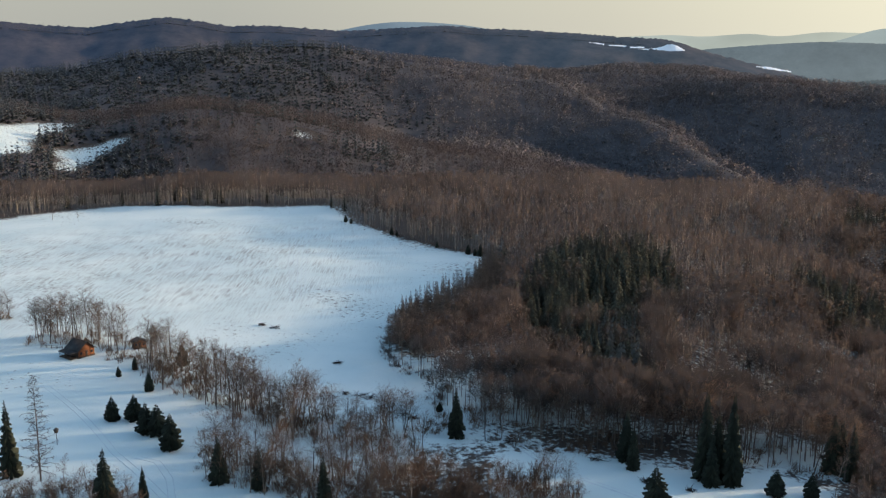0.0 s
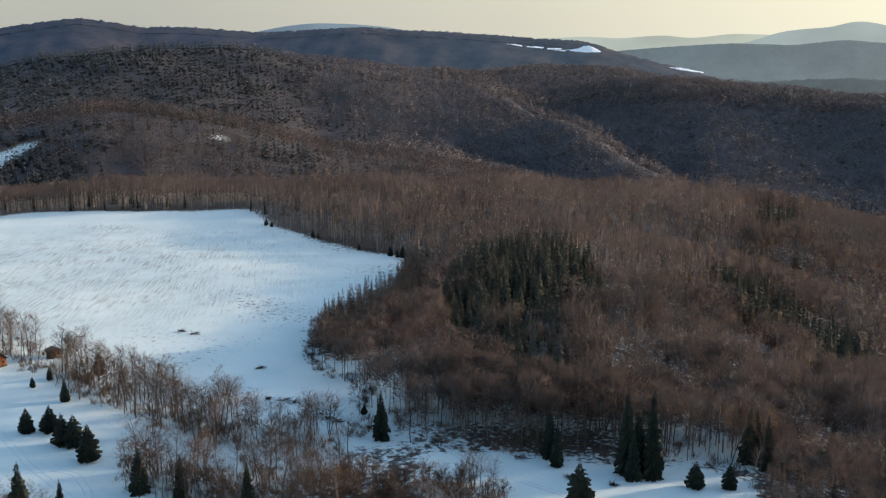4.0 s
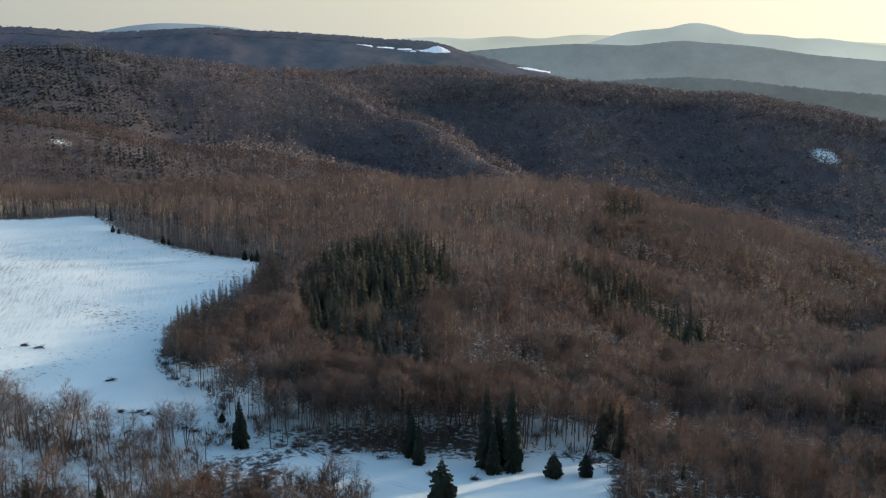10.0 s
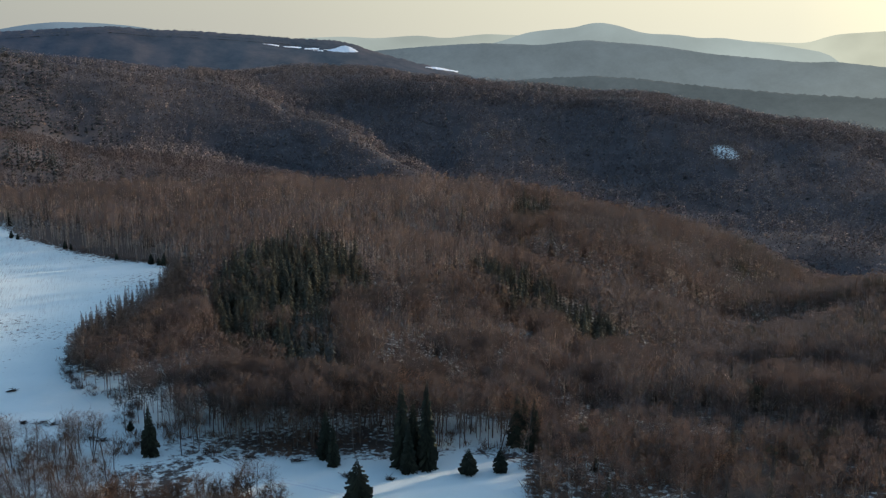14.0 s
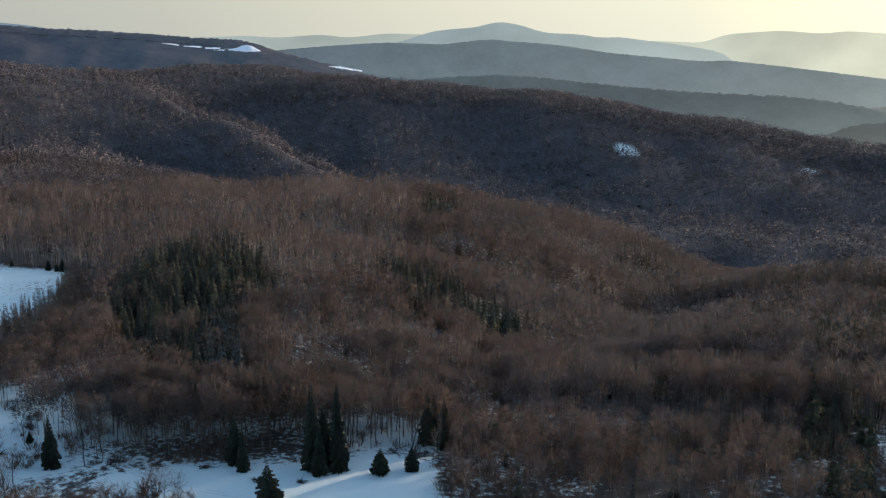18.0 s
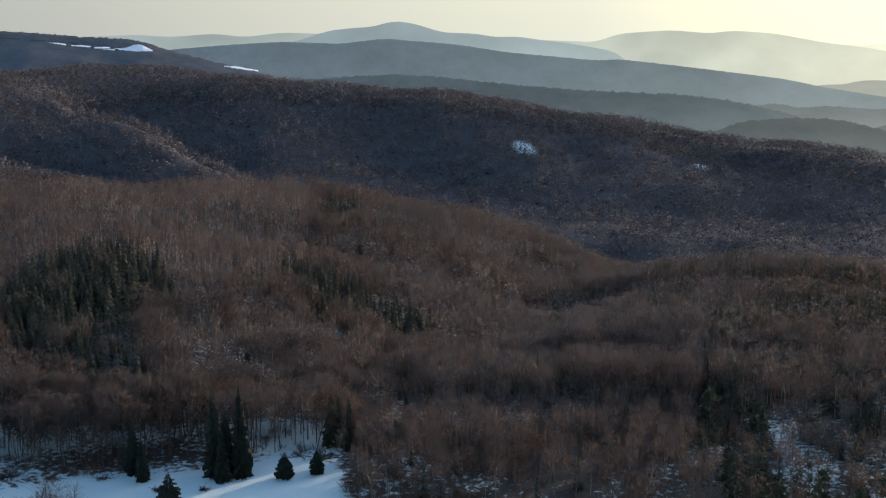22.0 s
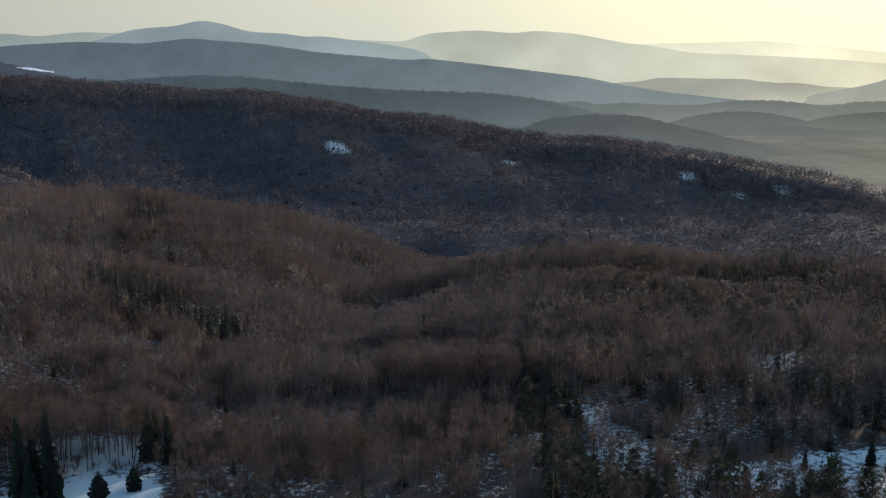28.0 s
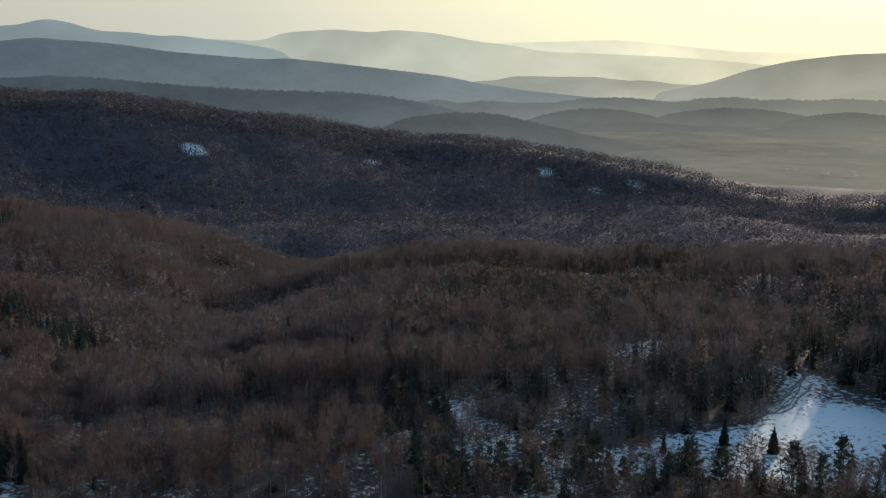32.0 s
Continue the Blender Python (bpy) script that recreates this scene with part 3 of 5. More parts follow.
def conifer(seed, h, radius, tiers=9, arms=8, low=0.05, droop=0.35, trunk=0.2):
    """A spruce: tiers of drooping boughs, ragged at the ends."""
    rng = np.random.default_rng(seed)
    s = Shape()
    if trunk:
        s.add(tube((0, 0, -1.0), (0, 0, h * 0.97), trunk, 0.03), 0)
    V, F = [], []
    for t in range(tiers):
        u = t / (tiers - 1)
        z = h * (low + (0.97 - low) * u)
        r = radius * (1 - u) ** 0.85 + 0.03 * h * 0.5
        for k in range(arms):
            a = 2 * np.pi * (k + 0.5 * (t % 2)) / arms + rng.normal() * 0.2
            rr, w = r * rng.uniform(0.7, 1.15), np.pi / arms * 1.15
            zz = z + rng.normal() * h * 0.015
            n = len(V) * 1
            V += [(0, 0, zz + h * 0.06), (rr * 0.72 * np.cos(a - w), rr * 0.72 * np.sin(a - w), zz - droop * rr * 0.5),
                  (rr * np.cos(a), rr * np.sin(a), zz - droop * rr), (rr * 0.72 * np.cos(a + w), rr * 0.72 * np.sin(a + w), zz - droop * rr * 0.5)]
            F += [(n, n + 1, n + 2), (n, n + 2, n + 3)]
    s.add((np.array(V), np.array(F)), 1, outward(np.array(V), 0.0, h, radius))
    return s.arrays()


def pine(seed, h, radius=0.21, count=95):
    """A pine: a bare stem under a loose rounded crown of needle clumps."""
    rng = np.random.default_rng(seed)
    s = Shape()
    s.add(tube((0, 0, -1.0), (0, 0, h * 0.95), 0.18, 0.04), 0)
    u = rng.uniform(0, 1, count)
    z = 0.36 + 0.58 * u
    env = radius * np.sqrt(np.clip(1 - (u * 1.6 - 0.62) ** 2, 0.08, 1))
    a, rr = rng.uniform(0, 2 * np.pi, count), np.sqrt(rng.uniform(0.25, 1, count))
    base = np.stack([env * rr * np.cos(a), env * rr * np.sin(a), z], 1) * h
    way = np.stack([np.cos(a), np.sin(a), rng.uniform(0.1, 0.9, count)], 1) + rng.normal(size=(count, 3)) * 0.5
    way /= np.linalg.norm(way, axis=1, keepdims=True)
    crown = sprays(rng, base, way, rng.uniform(0.7, 1.5, count), rng.uniform(0.7, 1.4, count))
    s.add(crown, 1, outward(crown[0], 0.36 * h, 0.6 * h, radius * h))
    return s.arrays()


def mesh_of(name, V, F, mats, slots, out=None):
    me = bpy.data.meshes.new(name)
    me.vertices.add(len(V))
    me.vertices.foreach_set("co", np.ascontiguousarray(V, np.float32).ravel())
    me.loops.add(F.size)
    me.loops.foreach_set("vertex_index", np.ascontiguousarray(F, np.int32).ravel())
    me.polygons.add(len(F))
    me.polygons.foreach_set("loop_start", np.arange(0, F.size, 3, dtype=np.int32))
    for m in mats:
        me.materials.append(m)
    me.polygons.foreach_set("material_index", np.ascontiguousarray(slots, np.int32))
    me.update(calc_edges=True)
    if out is not None:
        me.attributes.new("out", "FLOAT_VECTOR", "POINT").data.foreach_set("vector", np.ascontiguousarray(out, np.float32).ravel())
    return me


def scatter(name, shapes, mats, x, y, z, size, seed, label, category="woods"):
    """Many trees as one object: each takes one of the shapes, its own turn and size."""
    rng = np.random.default_rng(seed)
    pick, turn = rng.integers(0, len(shapes), len(x)), rng.uniform(0, 2 * np.pi, len(x))
    wide = rng.uniform(0.85, 1.2, len(x))
    VV, FF, MM, OO, n = [], [], [], [], 0
    for k, (v, f, m, o) in enumerate(shapes):
        q = np.nonzero(pick == k)[0]
        if not len(q):
            continue
        c, s, sc = np.cos(turn[q])[:, None], np.sin(turn[q])[:, None], size[q][:, None]
        X = (v[:, 0] * c - v[:, 1] * s) * sc * wide[q][:, None] + x[q][:, None]
        Y = (v[:, 0] * s + v[:, 1] * c) * sc * wide[q][:, None] + y[q][:, None]
        Z = v[:, 2] * sc + z[q][:, None]
        VV.append(np.stack([X, Y, Z], -1).reshape(-1, 3))
        FF.append((f[None] + (np.arange(len(q)) * len(v))[:, None, None] + n).reshape(-1, 3))
        MM.append(np.tile(m, len(q)))
        OO.append(np.stack([o[:, 0] * c - o[:, 1] * s, o[:, 0] * s + o[:, 1] * c, np.broadcast_to(o[:, 2], X.shape)], -1).reshape(-1, 3))
        n += len(v) * len(q)
    ob = new(name, mesh_of(name, np.concatenate(VV), np.concatenate(FF), mats, np.concatenate(MM), np.concatenate(OO)))
    return tagged(ob, label, category, kind="stuff")


def sown(seed, az0, az1, d0, d1, spacing):
    """Points spread over a sector, a jittered even spacing apart: azimuth and distance."""
    rng = np.random.default_rng(seed)
    a0, a1 = radians(az0), radians(az1)
    n = int((a1 - a0) / 2 * (d1**2 - d0**2) / spacing**2)
    d = np.sqrt(rng.uniform(d0**2, d1**2, n))
    return np.degrees(rng.uniform(a0, a1, n)), d


def plant(name, shapes, mats, az, d, size, seed, label):
    x, y = d * np.sin(np.radians(az)), d * np.cos(np.radians(az))
    return scatter(name, shapes, mats, x, y, land(az, d), size, seed, label)


def scrub_shape(seed, n=34):
    r = np.random.default_rng(seed)
    base = np.stack([r.normal(size=n) * 0.6, r.normal(size=n) * 0.6, r.uniform(-0.2, 0.7, n)], 1)
    way = np.stack([r.normal(size=n) * 0.45, r.normal(size=n) * 0.45, np.ones(n)], 1)
    way /= np.linalg.norm(way, axis=1, keepdims=True)
    v, f = sprays(r, base, way, r.uniform(0.7, 2.2, n), r.uniform(0.06, 0.16, n))
    return v, f, np.zeros(len(f), int), np.tile((0.0, 0.0, 0.6), (len(v), 1))


SCRUB = [scrub_shape(200 + k) for k in range(6)]


def wood():
    rng = np.random.default_rng(5)
    beech = [bare_tree(k, 18.0, 0.36, 0.22, 58, 1.05, 0.14, up=0.3) for k in range(5)]
    near_beech = [bare_tree(10 + k, 18.0, 0.5, 0.21, 300, 0.36, 0.17, 4, up=0.4) for k in range(6)]
    pole = [bare_tree(15 + k, 18.0, 0.6, 0.13, 60, 0.4, 0.17, 2, up=0.6) for k in range(4)]
    slim = [bare_tree(20 + k, 20.0, 0.46, 0.11, 46, 0.7, 0.17, up=0.7) for k in range(5)]
    fir = [conifer(40 + k, 17.0, 3.6, 10, 8, trunk=0.14) for k in range(5)]
    larch = [larch_shape(50 + k, 17.0, 0.17, 190, 0.3) for k in range(4)]
    pines = [pine(60 + k, 16.0) for k in range(4)]
    az, d = sown(1, -34, 80, 222, 880, 4.9)
    thin = in_stand(az, d) & (rng.uniform(0, 1, len(az)) < np.where(az < 27, 0.05, 0.1))
    op = open_ground(az, d) | thin | ((az < -4.5) & (d < 560)) | ((d < 292) & (az < 4)) | ((d < 270) & (az < 23)) | ((d < 234) & (rng.uniform(0, 1, len(az)) < 0.5))
    op |= (d > 770) & (az > -4) & (rng.uniform(0, 1, len(az)) < 0.6)
    extra_az, extra_d = sown(7, -5, 5, 330, 520, 3.4)
    extra = inside(LARCH_EDGE, extra_az, extra_d) & ~open_ground(extra_az, extra_d)
    front_az, front_d = sown(17, 2, 24, 274, 318, 5.6)
    extra_az, extra_d, extra = np.concatenate([extra_az, front_az]), np.concatenate([extra_d, front_d]), np.concatenate([extra, np.ones(len(front_az), bool)])
    close_az, close_d = sown(18, 4, 30, 295, 535, 4.6)
    extra_az, extra_d = np.concatenate([extra_az, close_az]), np.concatenate([extra_d, close_d])
    extra = np.concatenate([extra, inside(SPRUCE_WOOD, close_az, close_d) | inside(SPRUCE_STRIP, close_az, close_d)])
    az, d = np.concatenate([az[~op], extra_az[extra]]), np.concatenate([d[~op], extra_d[extra]])
    u = rng.uniform(0, 1, len(az))
    wx, wy = d * np.sin(np.radians(az)), d * np.cos(np.radians(az))
    ra, rd = az + 0.4 * fold(wx * 3.1, wy * 3.1), d + 9 * fold(wx * 2.3 + 60, wy * 2.3)
    dark = inside(SPRUCE_WOOD, ra, rd) | inside(SPRUCE_STRIP, ra, rd) | inside(SPRUCE_TOP, ra, rd)
    is_fir = (dark & (u < 0.92 - 0.16 * fold(wx * 2.9, wy * 2.9 + 30))) | (u < np.where((az > 24) & (d < 640), 0.045, 0.02)) | ((az > 24) & (d < 300) & (u < 0.1)) | ((az > 44) & (d < 420) & (u < 0.16))
    is_pole = in_stand(az, d) & (u < np.where(az < 27, 0.9, 0.55))
    is_fir &= ~is_pole & (dark | (~inside(LARCH_EDGE, az, d) & ((az > 23) | (d > 310))))
    is_larch = ~is_fir & (inside(LARCH_EDGE, az, d) | (dark & (u > 0.9)))
    is_pine = ~is_fir & ~is_pole & (az > 34) & (u < np.where(inside([(44, 360), (50, 560), (62, 560), (62, 300), (48, 300)], az, d), 0.5, np.where((az > 44) & (d < 430), 0.66, 0.2)))
    is_slim = ~is_fir & ~is_pine & ~is_larch & ~is_pole & ((az < 21) & (d > 470))
    rest = ~is_fir & ~is_pine & ~is_slim & ~is_larch & ~is_pole
    x, y = d * np.sin(np.radians(az)), d * np.cos(np.radians(az))
    lump = fold(x * 1.9, y * 1.9)
    # extra height past azimuth 70 is added to shade the right field
    size = rng.uniform(0.75, 1.08, len(az)) * np.where((az > 23) & (d < 300), 0.72, 1.0) * np.where((az > 70) & (d > 335) & (d < 470), 1.4, 1.0) * (1 + 0.12 * lump)
    fir_size = size * rng.uniform(0.68, 1.08, len(az))
    dusted = is_fir & inside([(9.0, 300), (8.8, 372), (11.5, 392), (13.2, 372), (13.8, 298)], az, d) & (rng.uniform(0, 1, len(az)) < 0.55)
    green = is_fir & ~dusted
    plant("spruce_wood", fir, [BARK_DARK, WOOD_NEEDLE], az[green], d[green], fir_size[green], 1, "dark green spruces standing close on the hillside")
    plant("snowy_spruce_wood", fir, [BARK_DARK, FROSTED], az[dusted], d[dusted], fir_size[dusted], 1, "spruces dusted with snow on the hillside")
    plant("pole_wood", pole, [BARK, CROWN_BIRCH], az[is_pole], d[is_pole], size[is_pole], 17, "slender bare trunks standing over clean snow")
    plant("larch_wood", larch, [BARK_DARK, LARCH], az[is_larch], d[is_larch], size[is_larch] * 0.88, 9, "leafless larches along the edge of the snowfield")
    plant("pine_wood", pines, [BARK, PINE_CROWN], az[is_pine], d[is_pine], size[is_pine], 2, "dull green pines scattered through bare woods")
    plant("birch_wood", slim, [BIRCH, CROWN_BIRCH], az[is_slim], d[is_slim], size[is_slim], 3, "slender leafless trees with pale trunks")
    # patches vary; the shift to grey crowns with azimuth stands in for haze
    tone = fold(x * 0.9 + 40, y * 0.9) + np.interp(az, [8, 20, 34], [-0.2, -0.1, 0.6]) + rng.normal(size=len(az)) * 0.35
    for name, sel, mat, label in (("beech_wood", np.abs(tone) < 0.45, CROWN, "leafless reddish-brown beech woods over snow"), ("aspen_wood", tone >= 0.45, CROWN_GREY, "leafless greyish woods over snow"),
                                  ("oak_wood", tone <= -0.45, CROWN_DARK, "dark leafless woods over snow")):
        q = rest & sel & (d > 400)
        plant(name, beech, [BARK_DARK, mat], az[q], d[q], size[q], 4, label)
        q = rest & sel & (d <= 400)
        plant("near_" + name, near_beech, [BARK, mat], az[q], d[q], size[q], 4, label)
    # unseen woods added right of the last view to keep the low sun off the field there
    side_az, side_d = sown(6, 75, 110, 200, 560, 6.5)
    side = ~inside(RIGHT_FIELD, side_az, side_d) & ((side_az > 80) | (side_d > 345))
    plant("shade_beech_wood", beech, [BARK, CROWN], side_az[side], side_d[side], rng.uniform(0.8, 1.1, side.sum()), 14, "unseen leafless brown woods added to shade the snowy field")
    tall = side & (side_d < 470) & (side_az > 74) & (rng.uniform(0, 1, len(side)) < 0.5)
    plant("shade_spruce_wood", fir, [BARK_DARK, WOOD_NEEDLE], side_az[tall] + 0.2, side_d[tall] + 2, rng.uniform(1.2, 1.6, tall.sum()), 19, "tall unseen spruces added to shade the snowy field")
    # undergrowth at the feet of the trees and along the edges
    az, d = sown(3, -14, 76, 226, 300, 2.7)
    lump = fold(d * np.sin(np.radians(az)) * 4, d * np.cos(np.radians(az)) * 4)
    keep = ~open_ground(az, d) & ~in_stand(az, d) & (lump > np.where((az < 23) & (d > 262), 0.75, -0.1)) & ((az > -2) | (d < 262))
    az, d = az[keep], d[keep]
    plant("undergrowth", SCRUB, [TWIG_RED], az, d, rng.uniform(0.6, 1.6, len(az)), 11, "low reddish-brown undergrowth poking out of snow")
    edge = [(-24, 712), (-21, 734), (-18, 748), (-15, 730), (-12, 715), (-6.6, 712), (-5.3, 632), (-2.7, 580), (0.5, 542), (2.5, 524), (1.8, 474), (-0.1, 435), (-2.8, 403), (-3.5, 356), (-2.8, 336), (0.2, 312), (-0.5, 295)]
    k = np.sort(rng.uniform(0, len(edge) - 1.001, 520))
    az = np.interp(k, np.arange(len(edge)), [e[0] for e in edge]) + rng.normal(size=520) * 0.2
    d = np.interp(k, np.arange(len(edge)), [e[1] for e in edge]) + rng.normal(size=520) * 3 + 5
    plant("edge_brush", SCRUB, [TWIG_DARK], az, d, rng.uniform(0.4, 1.1, 520), 12, "dark brush along the edge of the snowfield")
    # the valley sides beyond
    az, d = sown(2, -27, 74, 900, 2330, 9.0)
    dead = ((az > 12) & (d < 1080)) | ((az <= 12) & (d < 960)) | ((az < -1) & (d > 1340) & (d < 1640)) | ((az < 4) & (d > 2020)) | ((az > 20) & (d > 2020)) | ((az > 45) & (d > 1780))
    gone = ((az > 52) & (d > 1700)) | ((az > 60) & (d > 1650))
    keep = ~gone & ~open_ground(az, d) & ~(in_glade(az, d) & (rng.uniform(0, 1, len(az)) < 0.5)) & (~dead | (rng.uniform(0, 1, len(az)) < 0.15))
    more_az, more_d = sown(4, 8, 74, 1480, 2000, 9.0)
    line = np.interp(more_az, [8, 26, 40, 47, 54, 63, 76], [2000, 1950, 1800, 1730, 1680, 1620, 1600])
    crest = (more_d > line - 130) & (more_d < line + 25)
    az, d = np.concatenate([az[keep], more_az[crest]]), np.concatenate([d[keep], more_d[crest]])
    u = rng.uniform(0, 1, len(az))
    mid = (az < 13) & (d < 1345) & (d > 940)
    far_az, far_d = az[~mid], d[~mid]
    az, d = sown(8, -27, 13, 940, 1345, 6.4)
    keep = ~open_ground(az, d) & ~(in_glade(az, d) & (rng.uniform(0, 1, len(az)) < 0.55)) & ((d > 985) | (rng.uniform(0, 1, len(az)) < 0.4))
    az, d = az[keep], d[keep]
    x, y = d * np.sin(np.radians(az)), d * np.cos(np.radians(az))
    pine_mix = rng.uniform(0, 1, len(az)) < np.clip(np.where(d < 1200, 0.5, 0.12) + 0.6 * fold(x * 0.4, y * 0.4), 0.03, 0.9) * np.where(az < -3, 1.0, 0.3)
    mid_beech = [bare_tree(70 + k, 17.0, 0.25, 0.22, 26, 0.8, 0.12, up=0.5) for k in range(5)]
    mid_fir = [conifer(75 + k, 18.0, 3.6, 5, 5, trunk=0.0) for k in range(3)]
    size = rng.uniform(0.8, 1.15, len(az))
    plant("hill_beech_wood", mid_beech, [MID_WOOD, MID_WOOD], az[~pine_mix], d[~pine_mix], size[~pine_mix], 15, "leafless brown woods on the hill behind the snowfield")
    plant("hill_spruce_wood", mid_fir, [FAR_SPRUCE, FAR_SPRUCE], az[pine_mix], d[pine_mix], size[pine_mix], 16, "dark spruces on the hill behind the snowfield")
    az, d = far_az, far_d
    u = rng.uniform(0, 1, len(az))
    far = [bare_tree(80 + k, 17.0, 0.12, 0.3, 19, 2.5, 0.0, up=0.2) for k in range(5)]
    far_fir = [conifer(90 + k, 18.0, 4.6, 4, 5, trunk=0.0) for k in range(3)]
    x, y = d * np.sin(np.radians(az)), d * np.cos(np.radians(az))
    f = u < np.where((az < 4) & (d > 1300), np.clip(np.interp(az, [-10, -5, 2], [1.1, 0.7, 0.0]) + 0.45 * fold(x * 0.3, y * 0.3), 0, 1), 0.012)
    size = rng.uniform(0.8, 1.15, len(az))
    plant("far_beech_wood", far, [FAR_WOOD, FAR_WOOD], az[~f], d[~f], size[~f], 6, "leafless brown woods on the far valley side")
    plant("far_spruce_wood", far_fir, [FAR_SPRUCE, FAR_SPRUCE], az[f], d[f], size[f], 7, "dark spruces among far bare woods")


wood()


# ---- far hills, with the haze put into their own glow ----
def far_hill(name, far, crest, foot, mat, label, rough=6.0, step=0.12, seed=0, deep=0.3, relief=0.008):
    """A long hill across the view: its crest as azimuth to elevation (degrees), running down to the plain on both sides."""
    k = np.array(sorted(crest), float)
    v = np.array([crest[a] for a in sorted(crest)], float)
    az = np.arange(k[0], k[-1], step)
    el = sum(np.interp(az + o, k, v) for o in (-0.5, -0.25, 0, 0.25, 0.5)) / 5
    rng = np.random.default_rng(seed)
    top = EYE + far * np.tan(np.radians(el))
    ragged = rng.normal(size=len(az)) * rough * 0.3
    rows = [(-0.34, 0.0), (-0.29, 0.14), (-0.25, 0.25), (-0.2, 0.4), (-0.15, 0.55), (-0.11, 0.69), (-0.07, 0.82), (-0.04, 0.91), (-0.02, 0.97), (0.0, 1.0), (0.04, 0.95), (0.16, 0.0)]
    V = []
    for off, u in rows:
        spur = fold(az * 26 + seed * 9 + off * 900, np.full(len(az), off * 500.0)) + 0.4 * fold(az * 70 + off * 1800, np.full(len(az), 40 + off * 1100.0))
        d = far * (1 + off * deep) + far * relief * u * (1 - u) ** 0.7 * spur
        V.append(np.stack([d * np.sin(np.radians(az)), d * np.cos(np.radians(az)), foot + (top - foot) * u + ragged * (u == 1.0)], 1))
    na = len(az)
    F = []
    for r in range(len(rows) - 1):
        q = r * na + np.arange(na - 1)
        F += [np.stack([q, q + 1, q + na + 1], 1), np.stack([q, q + na + 1, q + na], 1)]
    F = np.concatenate(F)
    ob = new(name, mesh_of(name, np.concatenate(V), F, [mat], np.zeros(len(F), int)))
    return tagged(ob, label, "hill", kind="structure")


# The haze before each layer is painted into its surface as emission.
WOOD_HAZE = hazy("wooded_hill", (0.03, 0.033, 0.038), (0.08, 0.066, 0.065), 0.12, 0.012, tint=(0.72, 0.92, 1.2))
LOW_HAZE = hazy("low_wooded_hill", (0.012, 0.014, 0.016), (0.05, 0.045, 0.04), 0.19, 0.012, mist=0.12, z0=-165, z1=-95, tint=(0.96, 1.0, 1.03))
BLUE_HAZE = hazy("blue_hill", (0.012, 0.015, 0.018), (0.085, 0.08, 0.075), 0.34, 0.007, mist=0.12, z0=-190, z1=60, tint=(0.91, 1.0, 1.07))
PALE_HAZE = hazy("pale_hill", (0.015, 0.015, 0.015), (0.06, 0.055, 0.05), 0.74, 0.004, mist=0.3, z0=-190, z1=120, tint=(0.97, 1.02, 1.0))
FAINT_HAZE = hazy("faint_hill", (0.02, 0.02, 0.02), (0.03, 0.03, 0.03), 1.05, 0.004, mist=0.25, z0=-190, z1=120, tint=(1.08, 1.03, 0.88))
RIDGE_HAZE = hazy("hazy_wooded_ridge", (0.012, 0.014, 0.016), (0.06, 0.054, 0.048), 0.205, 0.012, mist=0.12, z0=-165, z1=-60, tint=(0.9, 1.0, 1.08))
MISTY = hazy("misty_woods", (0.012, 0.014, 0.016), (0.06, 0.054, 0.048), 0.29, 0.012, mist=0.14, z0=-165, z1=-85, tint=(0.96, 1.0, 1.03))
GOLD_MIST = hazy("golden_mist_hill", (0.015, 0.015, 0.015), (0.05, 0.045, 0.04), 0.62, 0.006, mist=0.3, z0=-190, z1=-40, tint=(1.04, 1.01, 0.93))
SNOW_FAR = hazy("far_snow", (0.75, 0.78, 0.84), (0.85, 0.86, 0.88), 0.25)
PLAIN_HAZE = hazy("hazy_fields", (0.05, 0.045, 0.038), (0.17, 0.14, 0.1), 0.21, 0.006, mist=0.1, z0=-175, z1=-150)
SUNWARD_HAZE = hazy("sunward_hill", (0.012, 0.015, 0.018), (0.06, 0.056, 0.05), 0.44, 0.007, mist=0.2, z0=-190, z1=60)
WOODY = "wooded hill, blue in the evening haze"
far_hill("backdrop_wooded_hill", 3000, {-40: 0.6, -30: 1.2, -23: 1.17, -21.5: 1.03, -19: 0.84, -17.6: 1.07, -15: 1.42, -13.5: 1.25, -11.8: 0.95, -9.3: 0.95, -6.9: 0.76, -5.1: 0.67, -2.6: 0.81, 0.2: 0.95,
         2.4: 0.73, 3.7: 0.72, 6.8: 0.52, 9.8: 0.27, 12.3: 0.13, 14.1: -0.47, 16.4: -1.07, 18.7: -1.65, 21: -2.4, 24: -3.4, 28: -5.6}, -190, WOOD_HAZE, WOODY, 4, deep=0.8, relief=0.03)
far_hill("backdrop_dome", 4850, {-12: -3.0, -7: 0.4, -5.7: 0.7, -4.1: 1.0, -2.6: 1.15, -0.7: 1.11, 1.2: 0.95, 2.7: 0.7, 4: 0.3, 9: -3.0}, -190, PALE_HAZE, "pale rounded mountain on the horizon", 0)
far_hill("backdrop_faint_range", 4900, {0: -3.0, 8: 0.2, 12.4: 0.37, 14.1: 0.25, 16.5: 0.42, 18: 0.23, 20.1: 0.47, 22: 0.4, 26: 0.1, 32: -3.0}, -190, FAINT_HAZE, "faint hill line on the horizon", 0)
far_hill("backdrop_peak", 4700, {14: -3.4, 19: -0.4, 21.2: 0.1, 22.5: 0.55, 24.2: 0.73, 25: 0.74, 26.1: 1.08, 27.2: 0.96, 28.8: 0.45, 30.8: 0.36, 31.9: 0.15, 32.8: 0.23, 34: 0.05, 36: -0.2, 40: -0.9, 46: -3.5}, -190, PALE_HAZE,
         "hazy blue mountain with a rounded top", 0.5)
